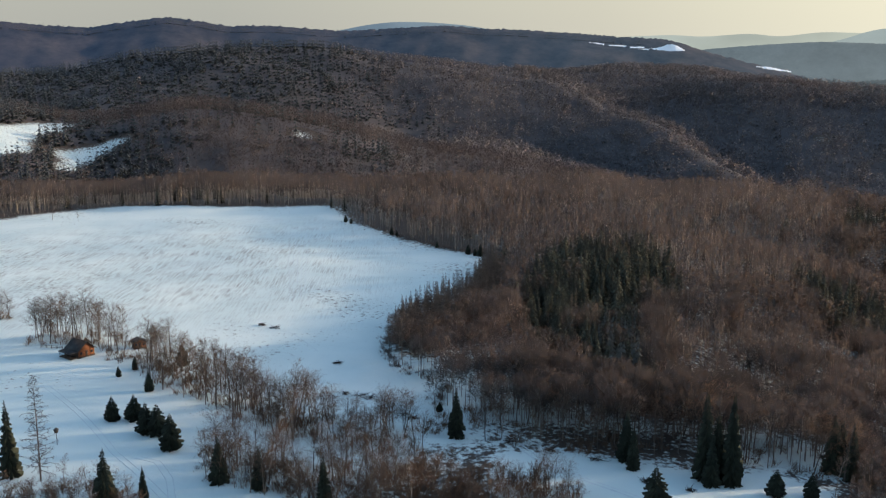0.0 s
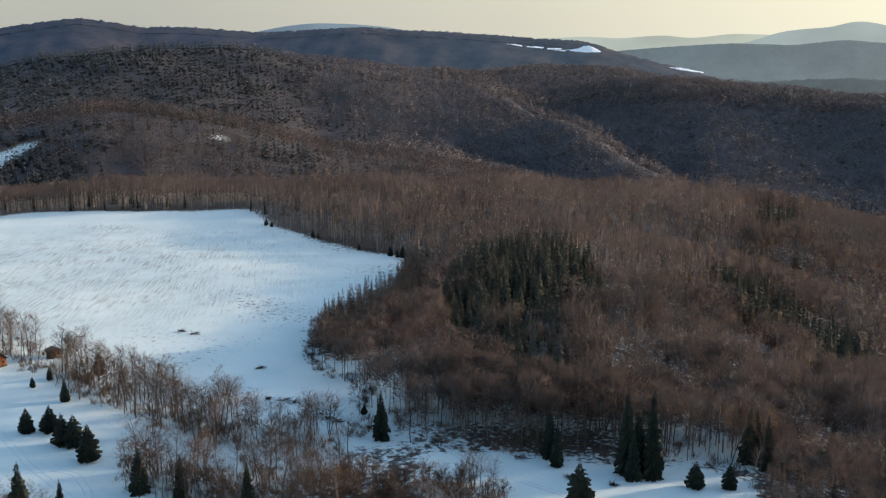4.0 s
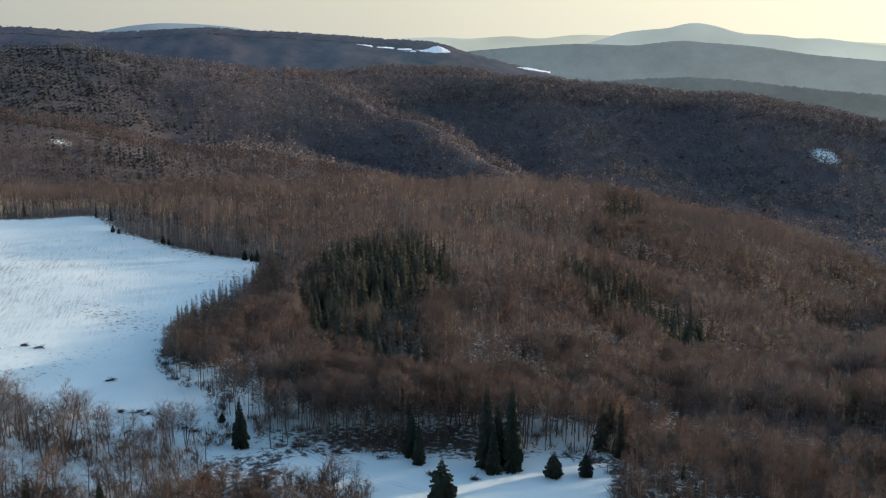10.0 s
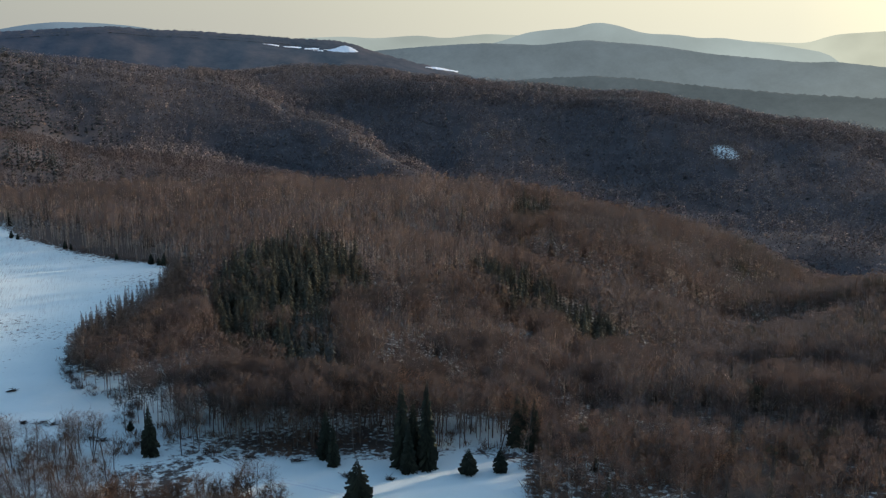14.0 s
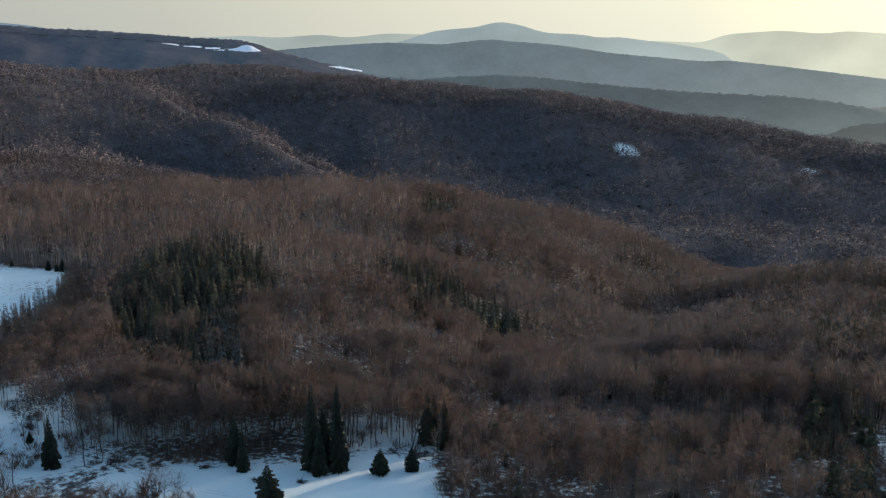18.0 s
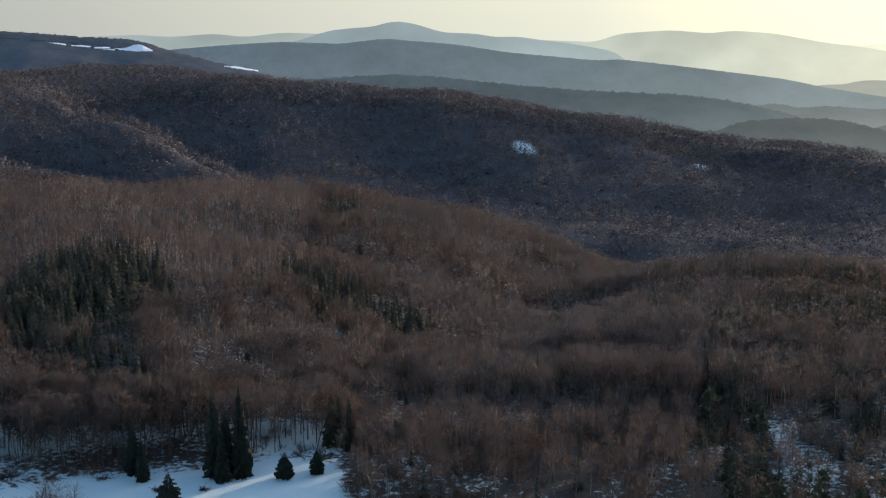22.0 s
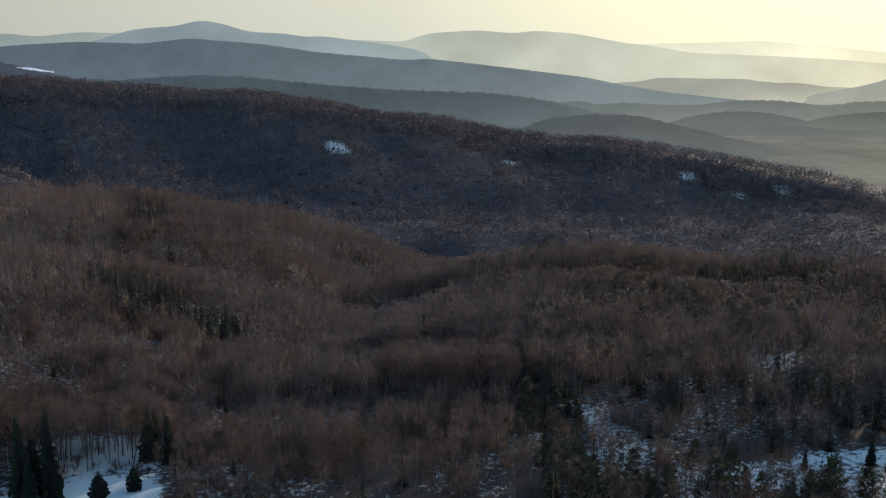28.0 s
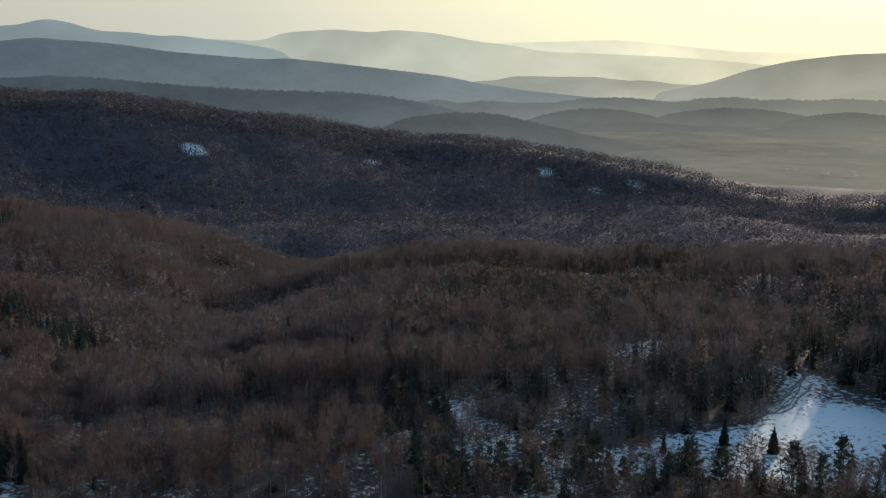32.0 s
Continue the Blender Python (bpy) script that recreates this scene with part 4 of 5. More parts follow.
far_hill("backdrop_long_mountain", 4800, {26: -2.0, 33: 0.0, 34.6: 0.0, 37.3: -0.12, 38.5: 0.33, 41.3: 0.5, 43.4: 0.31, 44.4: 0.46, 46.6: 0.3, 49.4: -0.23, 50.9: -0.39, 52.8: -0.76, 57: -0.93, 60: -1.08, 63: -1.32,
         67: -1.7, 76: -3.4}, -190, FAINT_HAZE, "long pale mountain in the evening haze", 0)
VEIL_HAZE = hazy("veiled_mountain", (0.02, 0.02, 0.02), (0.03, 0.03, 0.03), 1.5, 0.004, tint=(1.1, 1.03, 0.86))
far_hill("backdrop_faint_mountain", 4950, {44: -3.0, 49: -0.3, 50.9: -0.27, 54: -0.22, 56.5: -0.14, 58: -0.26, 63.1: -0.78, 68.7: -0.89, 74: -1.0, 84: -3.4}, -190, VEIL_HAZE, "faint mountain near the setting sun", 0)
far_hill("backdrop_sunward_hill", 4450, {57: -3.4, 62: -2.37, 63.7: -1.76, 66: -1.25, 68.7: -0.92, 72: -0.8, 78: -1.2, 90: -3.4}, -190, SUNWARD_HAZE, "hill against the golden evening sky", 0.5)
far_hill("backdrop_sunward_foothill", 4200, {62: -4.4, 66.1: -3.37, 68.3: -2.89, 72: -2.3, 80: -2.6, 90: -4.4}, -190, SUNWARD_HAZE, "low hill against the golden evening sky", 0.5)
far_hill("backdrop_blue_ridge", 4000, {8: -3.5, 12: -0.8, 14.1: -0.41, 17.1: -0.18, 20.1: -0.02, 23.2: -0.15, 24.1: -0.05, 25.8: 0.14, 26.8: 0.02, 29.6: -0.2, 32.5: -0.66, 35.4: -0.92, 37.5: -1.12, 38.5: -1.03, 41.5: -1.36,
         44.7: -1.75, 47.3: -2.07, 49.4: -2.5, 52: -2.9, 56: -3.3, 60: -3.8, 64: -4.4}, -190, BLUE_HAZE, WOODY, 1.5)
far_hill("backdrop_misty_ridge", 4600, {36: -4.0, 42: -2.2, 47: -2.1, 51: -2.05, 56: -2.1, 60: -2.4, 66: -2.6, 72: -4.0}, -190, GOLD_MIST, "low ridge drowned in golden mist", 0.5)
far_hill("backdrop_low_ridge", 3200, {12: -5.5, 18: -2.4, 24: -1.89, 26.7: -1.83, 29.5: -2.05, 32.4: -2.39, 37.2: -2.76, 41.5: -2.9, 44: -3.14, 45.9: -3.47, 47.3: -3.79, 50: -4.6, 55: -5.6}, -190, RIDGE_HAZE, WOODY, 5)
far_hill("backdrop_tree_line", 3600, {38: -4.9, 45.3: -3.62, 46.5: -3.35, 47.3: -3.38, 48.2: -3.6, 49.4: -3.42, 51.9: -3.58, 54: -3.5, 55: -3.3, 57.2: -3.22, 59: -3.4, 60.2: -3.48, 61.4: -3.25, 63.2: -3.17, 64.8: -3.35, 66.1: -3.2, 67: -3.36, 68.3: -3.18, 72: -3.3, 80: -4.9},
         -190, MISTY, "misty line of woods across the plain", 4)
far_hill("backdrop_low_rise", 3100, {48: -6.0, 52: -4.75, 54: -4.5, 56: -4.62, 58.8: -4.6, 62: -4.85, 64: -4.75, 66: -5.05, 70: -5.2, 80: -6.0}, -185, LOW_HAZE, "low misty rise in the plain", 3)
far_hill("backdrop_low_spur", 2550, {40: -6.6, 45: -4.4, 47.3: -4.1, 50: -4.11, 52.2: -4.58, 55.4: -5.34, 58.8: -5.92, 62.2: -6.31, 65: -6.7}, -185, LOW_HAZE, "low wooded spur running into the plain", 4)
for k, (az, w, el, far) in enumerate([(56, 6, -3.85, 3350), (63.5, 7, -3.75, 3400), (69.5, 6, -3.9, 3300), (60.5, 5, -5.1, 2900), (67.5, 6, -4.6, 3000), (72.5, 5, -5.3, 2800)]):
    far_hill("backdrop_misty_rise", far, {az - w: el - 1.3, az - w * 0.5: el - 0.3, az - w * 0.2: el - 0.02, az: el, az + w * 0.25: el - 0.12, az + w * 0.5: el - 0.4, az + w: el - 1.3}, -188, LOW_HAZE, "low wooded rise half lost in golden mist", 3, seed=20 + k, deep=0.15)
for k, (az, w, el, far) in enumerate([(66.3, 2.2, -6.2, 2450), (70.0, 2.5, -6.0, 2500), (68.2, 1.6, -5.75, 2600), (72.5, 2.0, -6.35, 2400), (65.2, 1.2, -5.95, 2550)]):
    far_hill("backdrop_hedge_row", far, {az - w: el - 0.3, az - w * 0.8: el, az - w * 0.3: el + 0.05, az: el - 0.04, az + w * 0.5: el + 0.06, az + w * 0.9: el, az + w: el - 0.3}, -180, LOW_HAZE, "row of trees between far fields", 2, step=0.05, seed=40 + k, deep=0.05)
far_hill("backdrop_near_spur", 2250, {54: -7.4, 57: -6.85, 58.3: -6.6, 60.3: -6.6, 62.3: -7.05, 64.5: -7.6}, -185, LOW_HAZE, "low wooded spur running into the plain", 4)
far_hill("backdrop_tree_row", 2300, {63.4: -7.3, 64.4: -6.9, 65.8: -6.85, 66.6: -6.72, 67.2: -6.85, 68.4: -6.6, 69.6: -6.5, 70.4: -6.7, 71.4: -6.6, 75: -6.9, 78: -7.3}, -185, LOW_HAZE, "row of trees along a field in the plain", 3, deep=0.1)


def far_plain():
    """The open plain with its fields, seen through the gap to the right."""
    az, d = np.arange(40, 96, 1.0), np.linspace(1880, 4600, 40)
    A, D = np.meshgrid(az, d)
    Z = -168 + 2.5 * fold(D * np.sin(np.radians(A)) * 0.3, D * np.cos(np.radians(A)) * 0.3) - np.clip(D - 3000, 0, None) * 0.01
    V = np.stack([D * np.sin(np.radians(A)), D * np.cos(np.radians(A)), Z + 10], -1).reshape(-1, 3)
    na = len(az)
    i, j = np.meshgrid(np.arange(len(d) - 1), np.arange(na - 1), indexing="ij")
    q = (i * na + j).ravel()
    F = np.concatenate([np.stack([q, q + na + 1, q + na], 1), np.stack([q, q + 1, q + na + 1], 1)])
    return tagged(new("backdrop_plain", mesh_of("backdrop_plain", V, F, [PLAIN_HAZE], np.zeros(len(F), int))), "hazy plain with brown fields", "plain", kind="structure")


far_plain()


# ---- single trees, each a thing with its parts ----
def part(name, vf, mat, parent, label="", out=None):
    v, f = vf
    f = np.asarray(f)
    ob = new(name, mesh_of(name, np.asarray(v, float), f, [mat], np.zeros(len(f), int), out))
    ob.parent = parent
    return tagged(ob, label)


def join(pieces):
    V, F, n = [], [], 0
    for v, f in pieces:
        V.append(np.asarray(v, float))
        F.append(np.asarray(f, int) + n)
        n += len(v)
    return np.concatenate(V), np.concatenate(F)


def bent(rng, p, way, length, r0, r1, bends=3, wander=0.18, sides=5):
    """A limb of a few bent lengths; returns its pieces and the points along it."""
    pts, pieces = [np.array(p, float)], []
    way = np.array(way, float)
    for k in range(bends):
        way = way + rng.normal(size=3) * wander
        way /= np.linalg.norm(way)
        pts.append(pts[-1] + way * length / bends)
        pieces.append(tube(pts[-2], pts[-1], r0 + (r1 - r0) * k / bends, r0 + (r1 - r0) * (k + 1) / bends, sides))
    return pieces, pts


def leafless_tree(name, seed, h, spread, bark, twig, label, category="tree", limbs=20, low=0.3, stems=1, trunk=0.19, rise=1.0, fine=0.042):
    rng = np.random.default_rng(seed)
    thing = tagged(new(name), label, category, group="single leafless trees")
    boles, arms, bases, ways, longs = [], [], [], [], []
    for st in range(stems):
        a = rng.uniform(0, 6.28)
        lean = np.array([np.cos(a), np.sin(a), 0]) * (0.28 if stems > 1 else 0.06)
        pieces, pts = bent(rng, (0.25 * (stems > 1) * np.cos(a), 0.25 * (stems > 1) * np.sin(a), -0.6), lean + (0, 0, 1), h * 0.9, trunk, 0.035, 4, 0.07, 6)
        boles += pieces
        for k in range(limbs // stems + 1):
            u = low + (0.97 - low) * (k + rng.uniform(0, 1)) / (limbs // stems + 1)
            j = min(3, int(u * 4))
            p0 = pts[j] + (pts[j + 1] - pts[j]) * (u * 4 - j)
            a = k * 2.4 + rng.uniform(-0.5, 0.5)
            way = np.array([np.cos(a), np.sin(a), rise + 0.5 * u])
            ln = h * spread * (0.55 + 1.1 * math.sin(math.pi * min(1.0, 0.12 + 0.82 * (u - low) / (1 - low))) ** 0.8) * (1.12 - 0.45 * u) * rng.uniform(0.75, 1.2)
            pcs, lp = bent(rng, p0, way / np.linalg.norm(way), ln, trunk * 0.27 * (1.1 - u * 0.6), 0.02, 2, 0.22, 3)
            arms += pcs
            for q in range(4 if stems == 1 else 5):
                t = rng.uniform(0.12, 1.0) * 2
                i = min(1, int(t))
                b0 = lp[i] + (lp[i + 1] - lp[i]) * (t - i)
                w = np.array([np.cos(a), np.sin(a), 0.35 + 0.7 * rise]) + rng.normal(size=3) * 0.55
                w /= np.linalg.norm(w)
                ls = ln * rng.uniform(0.35, 0.7)
                bases.append(b0)
                ways.append(w)
                longs.append(ls * 1.15)
                for z in range(9):
                    bases.append(b0 + w * ls * rng.uniform(0.15, 1.0))
                    ww = w + rng.normal(size=3) * 0.85 + (0, 0, 0.3)
                    ways.append(ww / np.linalg.norm(ww))
                    longs.append(ls * rng.uniform(0.4, 0.95))
    part("trunk", join(boles + arms), bark, thing)
    n = len(bases)
    crown = sprays(rng, np.array(bases), np.array(ways), np.array(longs), rng.uniform(0.6, 1.4, n) * fine)
    tagged(part("crown", crown, twig, thing, out=outward(crown[0], low * h, (1 - low) * h, spread * h)), kind="stuff")
    return thing


def spruce_tree(name, seed, h, radius, tiers, arms, label, low=0.03, bark=None, needles=None, droop=0.32, gaps=0.0, category="spruce", full=0.0):
    """Whorls of drooping boughs, each bough a ridge with two hanging sides and a ragged tip."""
    rng = np.random.default_rng(seed)
    thing = tagged(new(name), label, category, group="single conifers")
    part("trunk", join(bent(rng, (0, 0, -0.6), (0, 0, 1), h * 0.98 + 0.6, 0.02 * h * 0.55 + 0.05, 0.02, 3, 0.01, 6)[0]), bark or BARK_DARK, thing)
    V, F = [], []
    for t in range(tiers):
        u = t / (tiers - 1)
        form = (1 - u**full) * min(1.0, 0.72 + 1.2 * u) if full else (1 - u) ** 0.8
        r = radius * (form * 0.94 + 0.05) * (0.82 + 0.18 * np.sin(min(1, u * 5) * 1.57))
        for k in range(arms):
            if rng.uniform() < gaps:
                continue
            a = 2 * np.pi * (k + 0.5 * (t % 2)) / arms + rng.normal() * 0.16
            rr, w = r * rng.uniform(0.45, 1.25), np.pi / arms * 0.8
            z = h * (low + (0.96 - low) * u) + rng.normal() * h * 0.012
            c, s_ = np.cos(a), np.sin(a)
            mid, hang = rr * 0.55, 0.035 * h * (1 - u) + 0.1
            n = len(V)
            V += [(0.02 * c, 0.02 * s_, z + 0.05 * h * (1 - u)), (mid * c, mid * s_, z - droop * mid * 0.5), (rr * c, rr * s_, z - droop * rr * 0.75),
                  (mid * np.cos(a - w), mid * np.sin(a - w), z - droop * mid * 0.8 - hang), (mid * np.cos(a + w), mid * np.sin(a + w), z - droop * mid * 0.8 - hang),
                  (rr * 0.9 * np.cos(a - w * 0.45), rr * 0.9 * np.sin(a - w * 0.45), z - droop * rr - hang), (rr * 0.9 * np.cos(a + w * 0.45), rr * 0.9 * np.sin(a + w * 0.45), z - droop * rr - hang)]
            F += [(n, n + 3, n + 1), (n, n + 1, n + 4), (n + 1, n + 3, n + 5), (n + 1, n + 5, n + 2), (n + 1, n + 2, n + 6), (n + 1, n + 6, n + 4)]
    tagged(part("crown", (V, F), needles or NEEDLE, thing, out=outward(V, 0.0, h, radius)), kind="stuff")
    return thing


def pine_tree(name, seed, h, label):
    rng = np.random.default_rng(seed)
    thing = tagged(new(name), label, "pine", group="single conifers")
    pieces, pts = bent(rng, (0, 0, -0.6), (0, 0, 1), h * 0.95, 0.17, 0.05, 4, 0.04, 6)
    arms, bases, ways = pieces, [], []
    for k in range(22):
        u = 0.38 + 0.6 * k / 21
        j = min(3, int(u * 4))
        p0 = pts[j] + (pts[j + 1] - pts[j]) * (u * 4 - j)
        a = k * 2.4 + rng.uniform(-0.4, 0.4)
        way = np.array([np.cos(a), np.sin(a), 0.25 + 0.6 * u]) / 1.15
        ln = h * 0.22 * (1.25 - u) * rng.uniform(0.8, 1.25)
        pcs, lp = bent(rng, p0, way, ln, 0.05, 0.02, 2, 0.15, 3)
        arms += pcs
        for q in range(16):
            b = lp[1] + (lp[2] - lp[1]) * rng.uniform(-0.3, 1.0) + rng.normal(size=3) * 0.28
            w = way + rng.normal(size=3) * 0.8 + (0, 0, 0.3)
            bases.append(b)
            ways.append(w / np.linalg.norm(w))
    part("trunk", join(arms), BARK, thing)
    n = len(bases)
    crown = sprays(rng, np.array(bases), np.array(ways), rng.uniform(0.5, 0.95, n), rng.uniform(0.4, 0.8, n))
    tagged(part("crown", crown, PINE, thing, out=outward(crown[0], 0.36 * h, 0.6 * h, 0.22 * h)), kind="stuff")
    return thing


def at(az, d, turn=0.0, size=1.0, wide=1.0, lift=0.0):
    """A pose on the ground at an azimuth and distance."""
    z = float(land(np.array([az]), np.array([d]))[0])
    return pose(d * math.sin(radians(az)), d * math.cos(radians(az)), z + lift, 0, 0, turn) @ Matrix.Diagonal((size * wide, size * wide, size, 1))


class Copies:
    """The first stands where it was made for; the rest are copies."""

    def __init__(self, makers):
        self.made, self.used = [m() for m in makers], [False] * len(makers)

    def put(self, k, m):
        k %= len(self.made)
        if self.used[k]:
            own = self.made[k].scale
            copy_thing(self.made[k], m @ Matrix.Diagonal((1 / own[0], 1 / own[1], 1 / own[2], 1)))
        else:
            self.made[k].matrix_basis = m
            self.used[k] = True


ALDERS = Copies([lambda k=k: leafless_tree("bare_tree", 100 + k, 14.0, 0.19, BARK_DARK, (TWIG, TWIG_BIRCH, TWIG, TWIG_DARK, TWIG_RED)[k], ("leafless brown tree standing in snow", "leafless greyish tree standing in snow", "leafless brown tree with a rounded crown",
                "dark leafless tree with crooked limbs", "leafless tree with reddish twigs")[k], "tree", 28, 0.3, 1, 0.16, 0.5, 0.023) for k in range(5)])
BIRCHES = Copies([lambda k=k: leafless_tree("birch_tree", 120 + k, 16.0, 0.14, BIRCH, (TWIG_GREY, TWIG, TWIG_RED)[k], "slender leafless birch with a pale trunk", "birch", 14, 0.35, 1, 0.15, 1.3, 0.042) for k in range(3)])
SHRUBS = Copies([lambda k=k: leafless_tree("bare_shrub", 140 + k, 6.0, 0.3, BARK_DARK, (TWIG_RED, TWIG, TWIG_RED)[k], "low leafless shrub with many reddish stems", "shrub", 15, 0.15, 5, 0.07, 1.0, 0.045) for k in range(3)])
# tree belts: from (azimuth, distance) to (azimuth, distance), width, number, heights, share of birches and of shrubs
BELTS = [
    ((-22.9, 404), (-19.2, 392), 10, 28, 13, 18, 0.4, 0.05), ((-19.4, 382), (-16.2, 356), 14, 32, 12, 17, 0.35, 0.1), ((-17.2, 350), (-12.7, 316), 18, 46, 11, 16, 0.3, 0.15), ((-12.9, 304), (-7.6, 282), 13, 44, 12, 18, 0.2, 0.15),
    ((-7.8, 282), (-1.5, 268), 13, 34, 9, 14, 0.15, 0.3), ((-14.2, 262), (-9.7, 248), 12, 40, 9, 14, 0.2, 0.3), ((-9.7, 243), (-1.6, 240), 14, 66, 9, 14, 0.12, 0.35),
    ((-1.6, 240), (8, 230), 14, 78, 6, 10, 0.06, 0.6), ((2, 288), (10, 283), 18, 34, 12, 17, 0.25, 0.1), ((10, 280), (23, 280), 14, 34, 13, 18, 0.1, 0.05),
    ((22.5, 262), (36, 258), 30, 26, 10, 14, 0.4, 0.1), ((36, 256), (49, 252), 26, 24, 9, 13, 0.5, 0.1), ((49, 232), (74, 250), 11, 84, 9, 13, 0.3, 0.2), ((58, 302), (66, 338), 10, 16, 9, 13, 0.7, 0.1),
    ((-25, 258), (-18, 238), 9, 34, 6, 10, 0.2, 0.45), ((-24.6, 446), (-23.9, 442), 6, 6, 8, 11, 0, 0.3),
]


def belts():
    rng = np.random.default_rng(31)
    for (a0, d0), (a1, d1), width, count, h0, h1, birch, shrub in BELTS:
        for k in range(count):
            u = (k + rng.uniform(0, 1)) / count
            az, d = a0 + (a1 - a0) * u + rng.normal() * 0.25, d0 + (d1 - d0) * u + rng.uniform(-1, 1) * width
            h, turn, pick = rng.uniform(h0, h1), rng.uniform(0, 360), rng.uniform()
            if math.hypot((az + 20.7) * 6.6, d - 374) < 12 or math.hypot((az + 17.5) * 6.6, d - 376) < 7 or (abs(az + 17.5) < 0.45 and 350 < d < 380) or (abs(az + 20.5) < 0.8 and 340 < d < 380):
                continue
            if pick < birch:
                BIRCHES.put(int(rng.integers(9)), at(az, d, turn, h * 1.1 / 16))
            elif pick < birch + shrub:
                SHRUBS.put(int(rng.integers(9)), at(az, d, turn, rng.uniform(4, 7) / 6))
            else:
                ALDERS.put(int(rng.integers(50)), at(az, d, turn, h * 1.12 / 14))


belts()
BIRCHES.put(0, at(-21.4, 690, 20, 15 / 16))
BIRCHES.put(1, at(-20.1, 676, 80, 8 / 16))


def hedge_scrub():
    """Low brush at the feet of the tree belts."""
    rng = np.random.default_rng(33)
    A, D = [], []
    for (a0, d0), (a1, d1), width, count, *_ in BELTS:
        n = int(count * 1.4)
        u = rng.uniform(0, 1, n)
        A.append(a0 + (a1 - a0) * u + rng.normal(size=n) * 0.3)
        D.append(d0 + (d1 - d0) * u + rng.uniform(-1, 1, n) * width * 0.85)
    A, D = np.concatenate(A), np.concatenate(D)
    keep = (np.hypot((A + 20.7) * 6.6, D - 374) > 11) & (np.hypot((A + 17.5) * 6.6, D - 377) > 6)
    plant("hedge_brush", SCRUB, [TWIG], A[keep], D[keep], rng.uniform(0.5, 1.7, keep.sum()), 13, "dark low brush under the tree belts")


hedge_scrub()
SPRUCES = Copies([lambda k=k: spruce_tree("spruce_tree", 160 + k, 20.0, (3.3, 3.8, 2.9)[k], 40, 13, "tall dark green spruce standing in snow") for k in range(3)])
YOUNG = Copies([lambda k=k: spruce_tree("young_spruce", 170 + k, 8.0, (1.9, 2.2)[k], 24, 14, "young bushy spruce standing in open snow", full=2.4) for k in range(2)])
PINES = Copies([lambda k=k: pine_tree("pine_tree", 180 + k, 14.0, "dull green pine with open crown") for k in range(3)])
# azimuth, distance, height
SPRUCE_AT = [(-24.6, 272, 23.1), (-19.8, 242, 17.6), (-17.7, 246, 9.5), (-11.1, 244, 13.3), (-13.4, 250, 14), (-7.3, 230, 15.4), (0.7, 274, 16.1), (10.8, 264, 16.1), (11.2, 258, 13.6), (15.3, 256, 26.5), (16.0, 258, 19.5), (16.8, 254, 27.7),
             (15.7, 252, 15), (22.2, 274, 17.6), (23.2, 270, 17.5), (22.6, 276, 16.2), (24.1, 264, 12), (60.2, 268, 6.9), (63.6, 278, 9.2), (66.3, 276, 8.9), (29.7, 266, 8.0), (27.5, 346, 9.2), (36.9, 346, 10.5), (46.1, 324, 11.8), (26.6, 300, 10.1)]
YOUNG_AT = [(-19.1, 304, 6.9), (-17.9, 302, 7.4), (-17.3, 290, 8.5), (-16.7, 288, 8.4), (-16.0, 276, 9.5), (19.3, 250, 7.5), (21.2, 252, 7.0), (-0.3, 294, 3.3), (12.6, 234, 11.7), (-15.1, 352, 8.6), (-17.0, 328, 7.3), (-18.6, 346, 3.9), (-17.7, 352, 5.0),
            (-5.6, 632, 5), (-5.3, 626, 4), (-3.0, 588, 5), (-2.7, 584, 4), (1.4, 532, 6), (1.8, 528, 5), (2.1, 526, 7), (-0.4, 552, 4)]
PINE_AT = [(51.4, 226, 12.8), (54.9, 230, 15.8), (48.6, 228, 14.0), (59.0, 232, 13.8), (62.2, 238, 14.1), (68.7, 250, 15.0), (53.0, 236, 11.4), (57.1, 240, 11.7), (45.5, 238, 12), (65.5, 244, 12), (25.6, 258, 10), (43.4, 262, 13), (50.2, 238, 13), (52.2, 230, 14), (56.2, 234, 14), (60.6, 240, 15), (64.0, 242, 14), (67.2, 248, 15), (70.4, 254, 14), (47.2, 232, 13), (72.5, 256, 14), (53.9, 244, 13), (57.8, 244, 11), (61.6, 248, 10), (46.4, 270, 14), (47.6, 276, 15), (51.8, 296, 14), (44.6, 282, 14), (52.2, 270, 13)]
for k, (az, d, h) in enumerate(SPRUCE_AT):
    SPRUCES.put(k, at(az, d, 47 * k, h * 0.93 / 20, 0.86 if h > 20 else 1.15))
for k, (az, d, h) in enumerate(YOUNG_AT):
    YOUNG.put(k, at(az, d, 61 * k, h * (1.15 if az < -15 and d < 310 else 1.0) / 8, 1.3 if d < 310 else 1.0))
for k, (az, d, h) in enumerate(PINE_AT):
    PINES.put(k, at(az + 0.35 * math.sin(k * 2.7), d + 5 * math.sin(k * 1.9), 83 * k, h * (0.9 + 0.2 * math.sin(k * 3.3)) / 12.5, 1.1))
LARCH_DARK = plain("dark_larch_twigs", (0.06, 0.047, 0.04), (0.105, 0.083, 0.07), 0.05, island=0.2, thin=0.1)
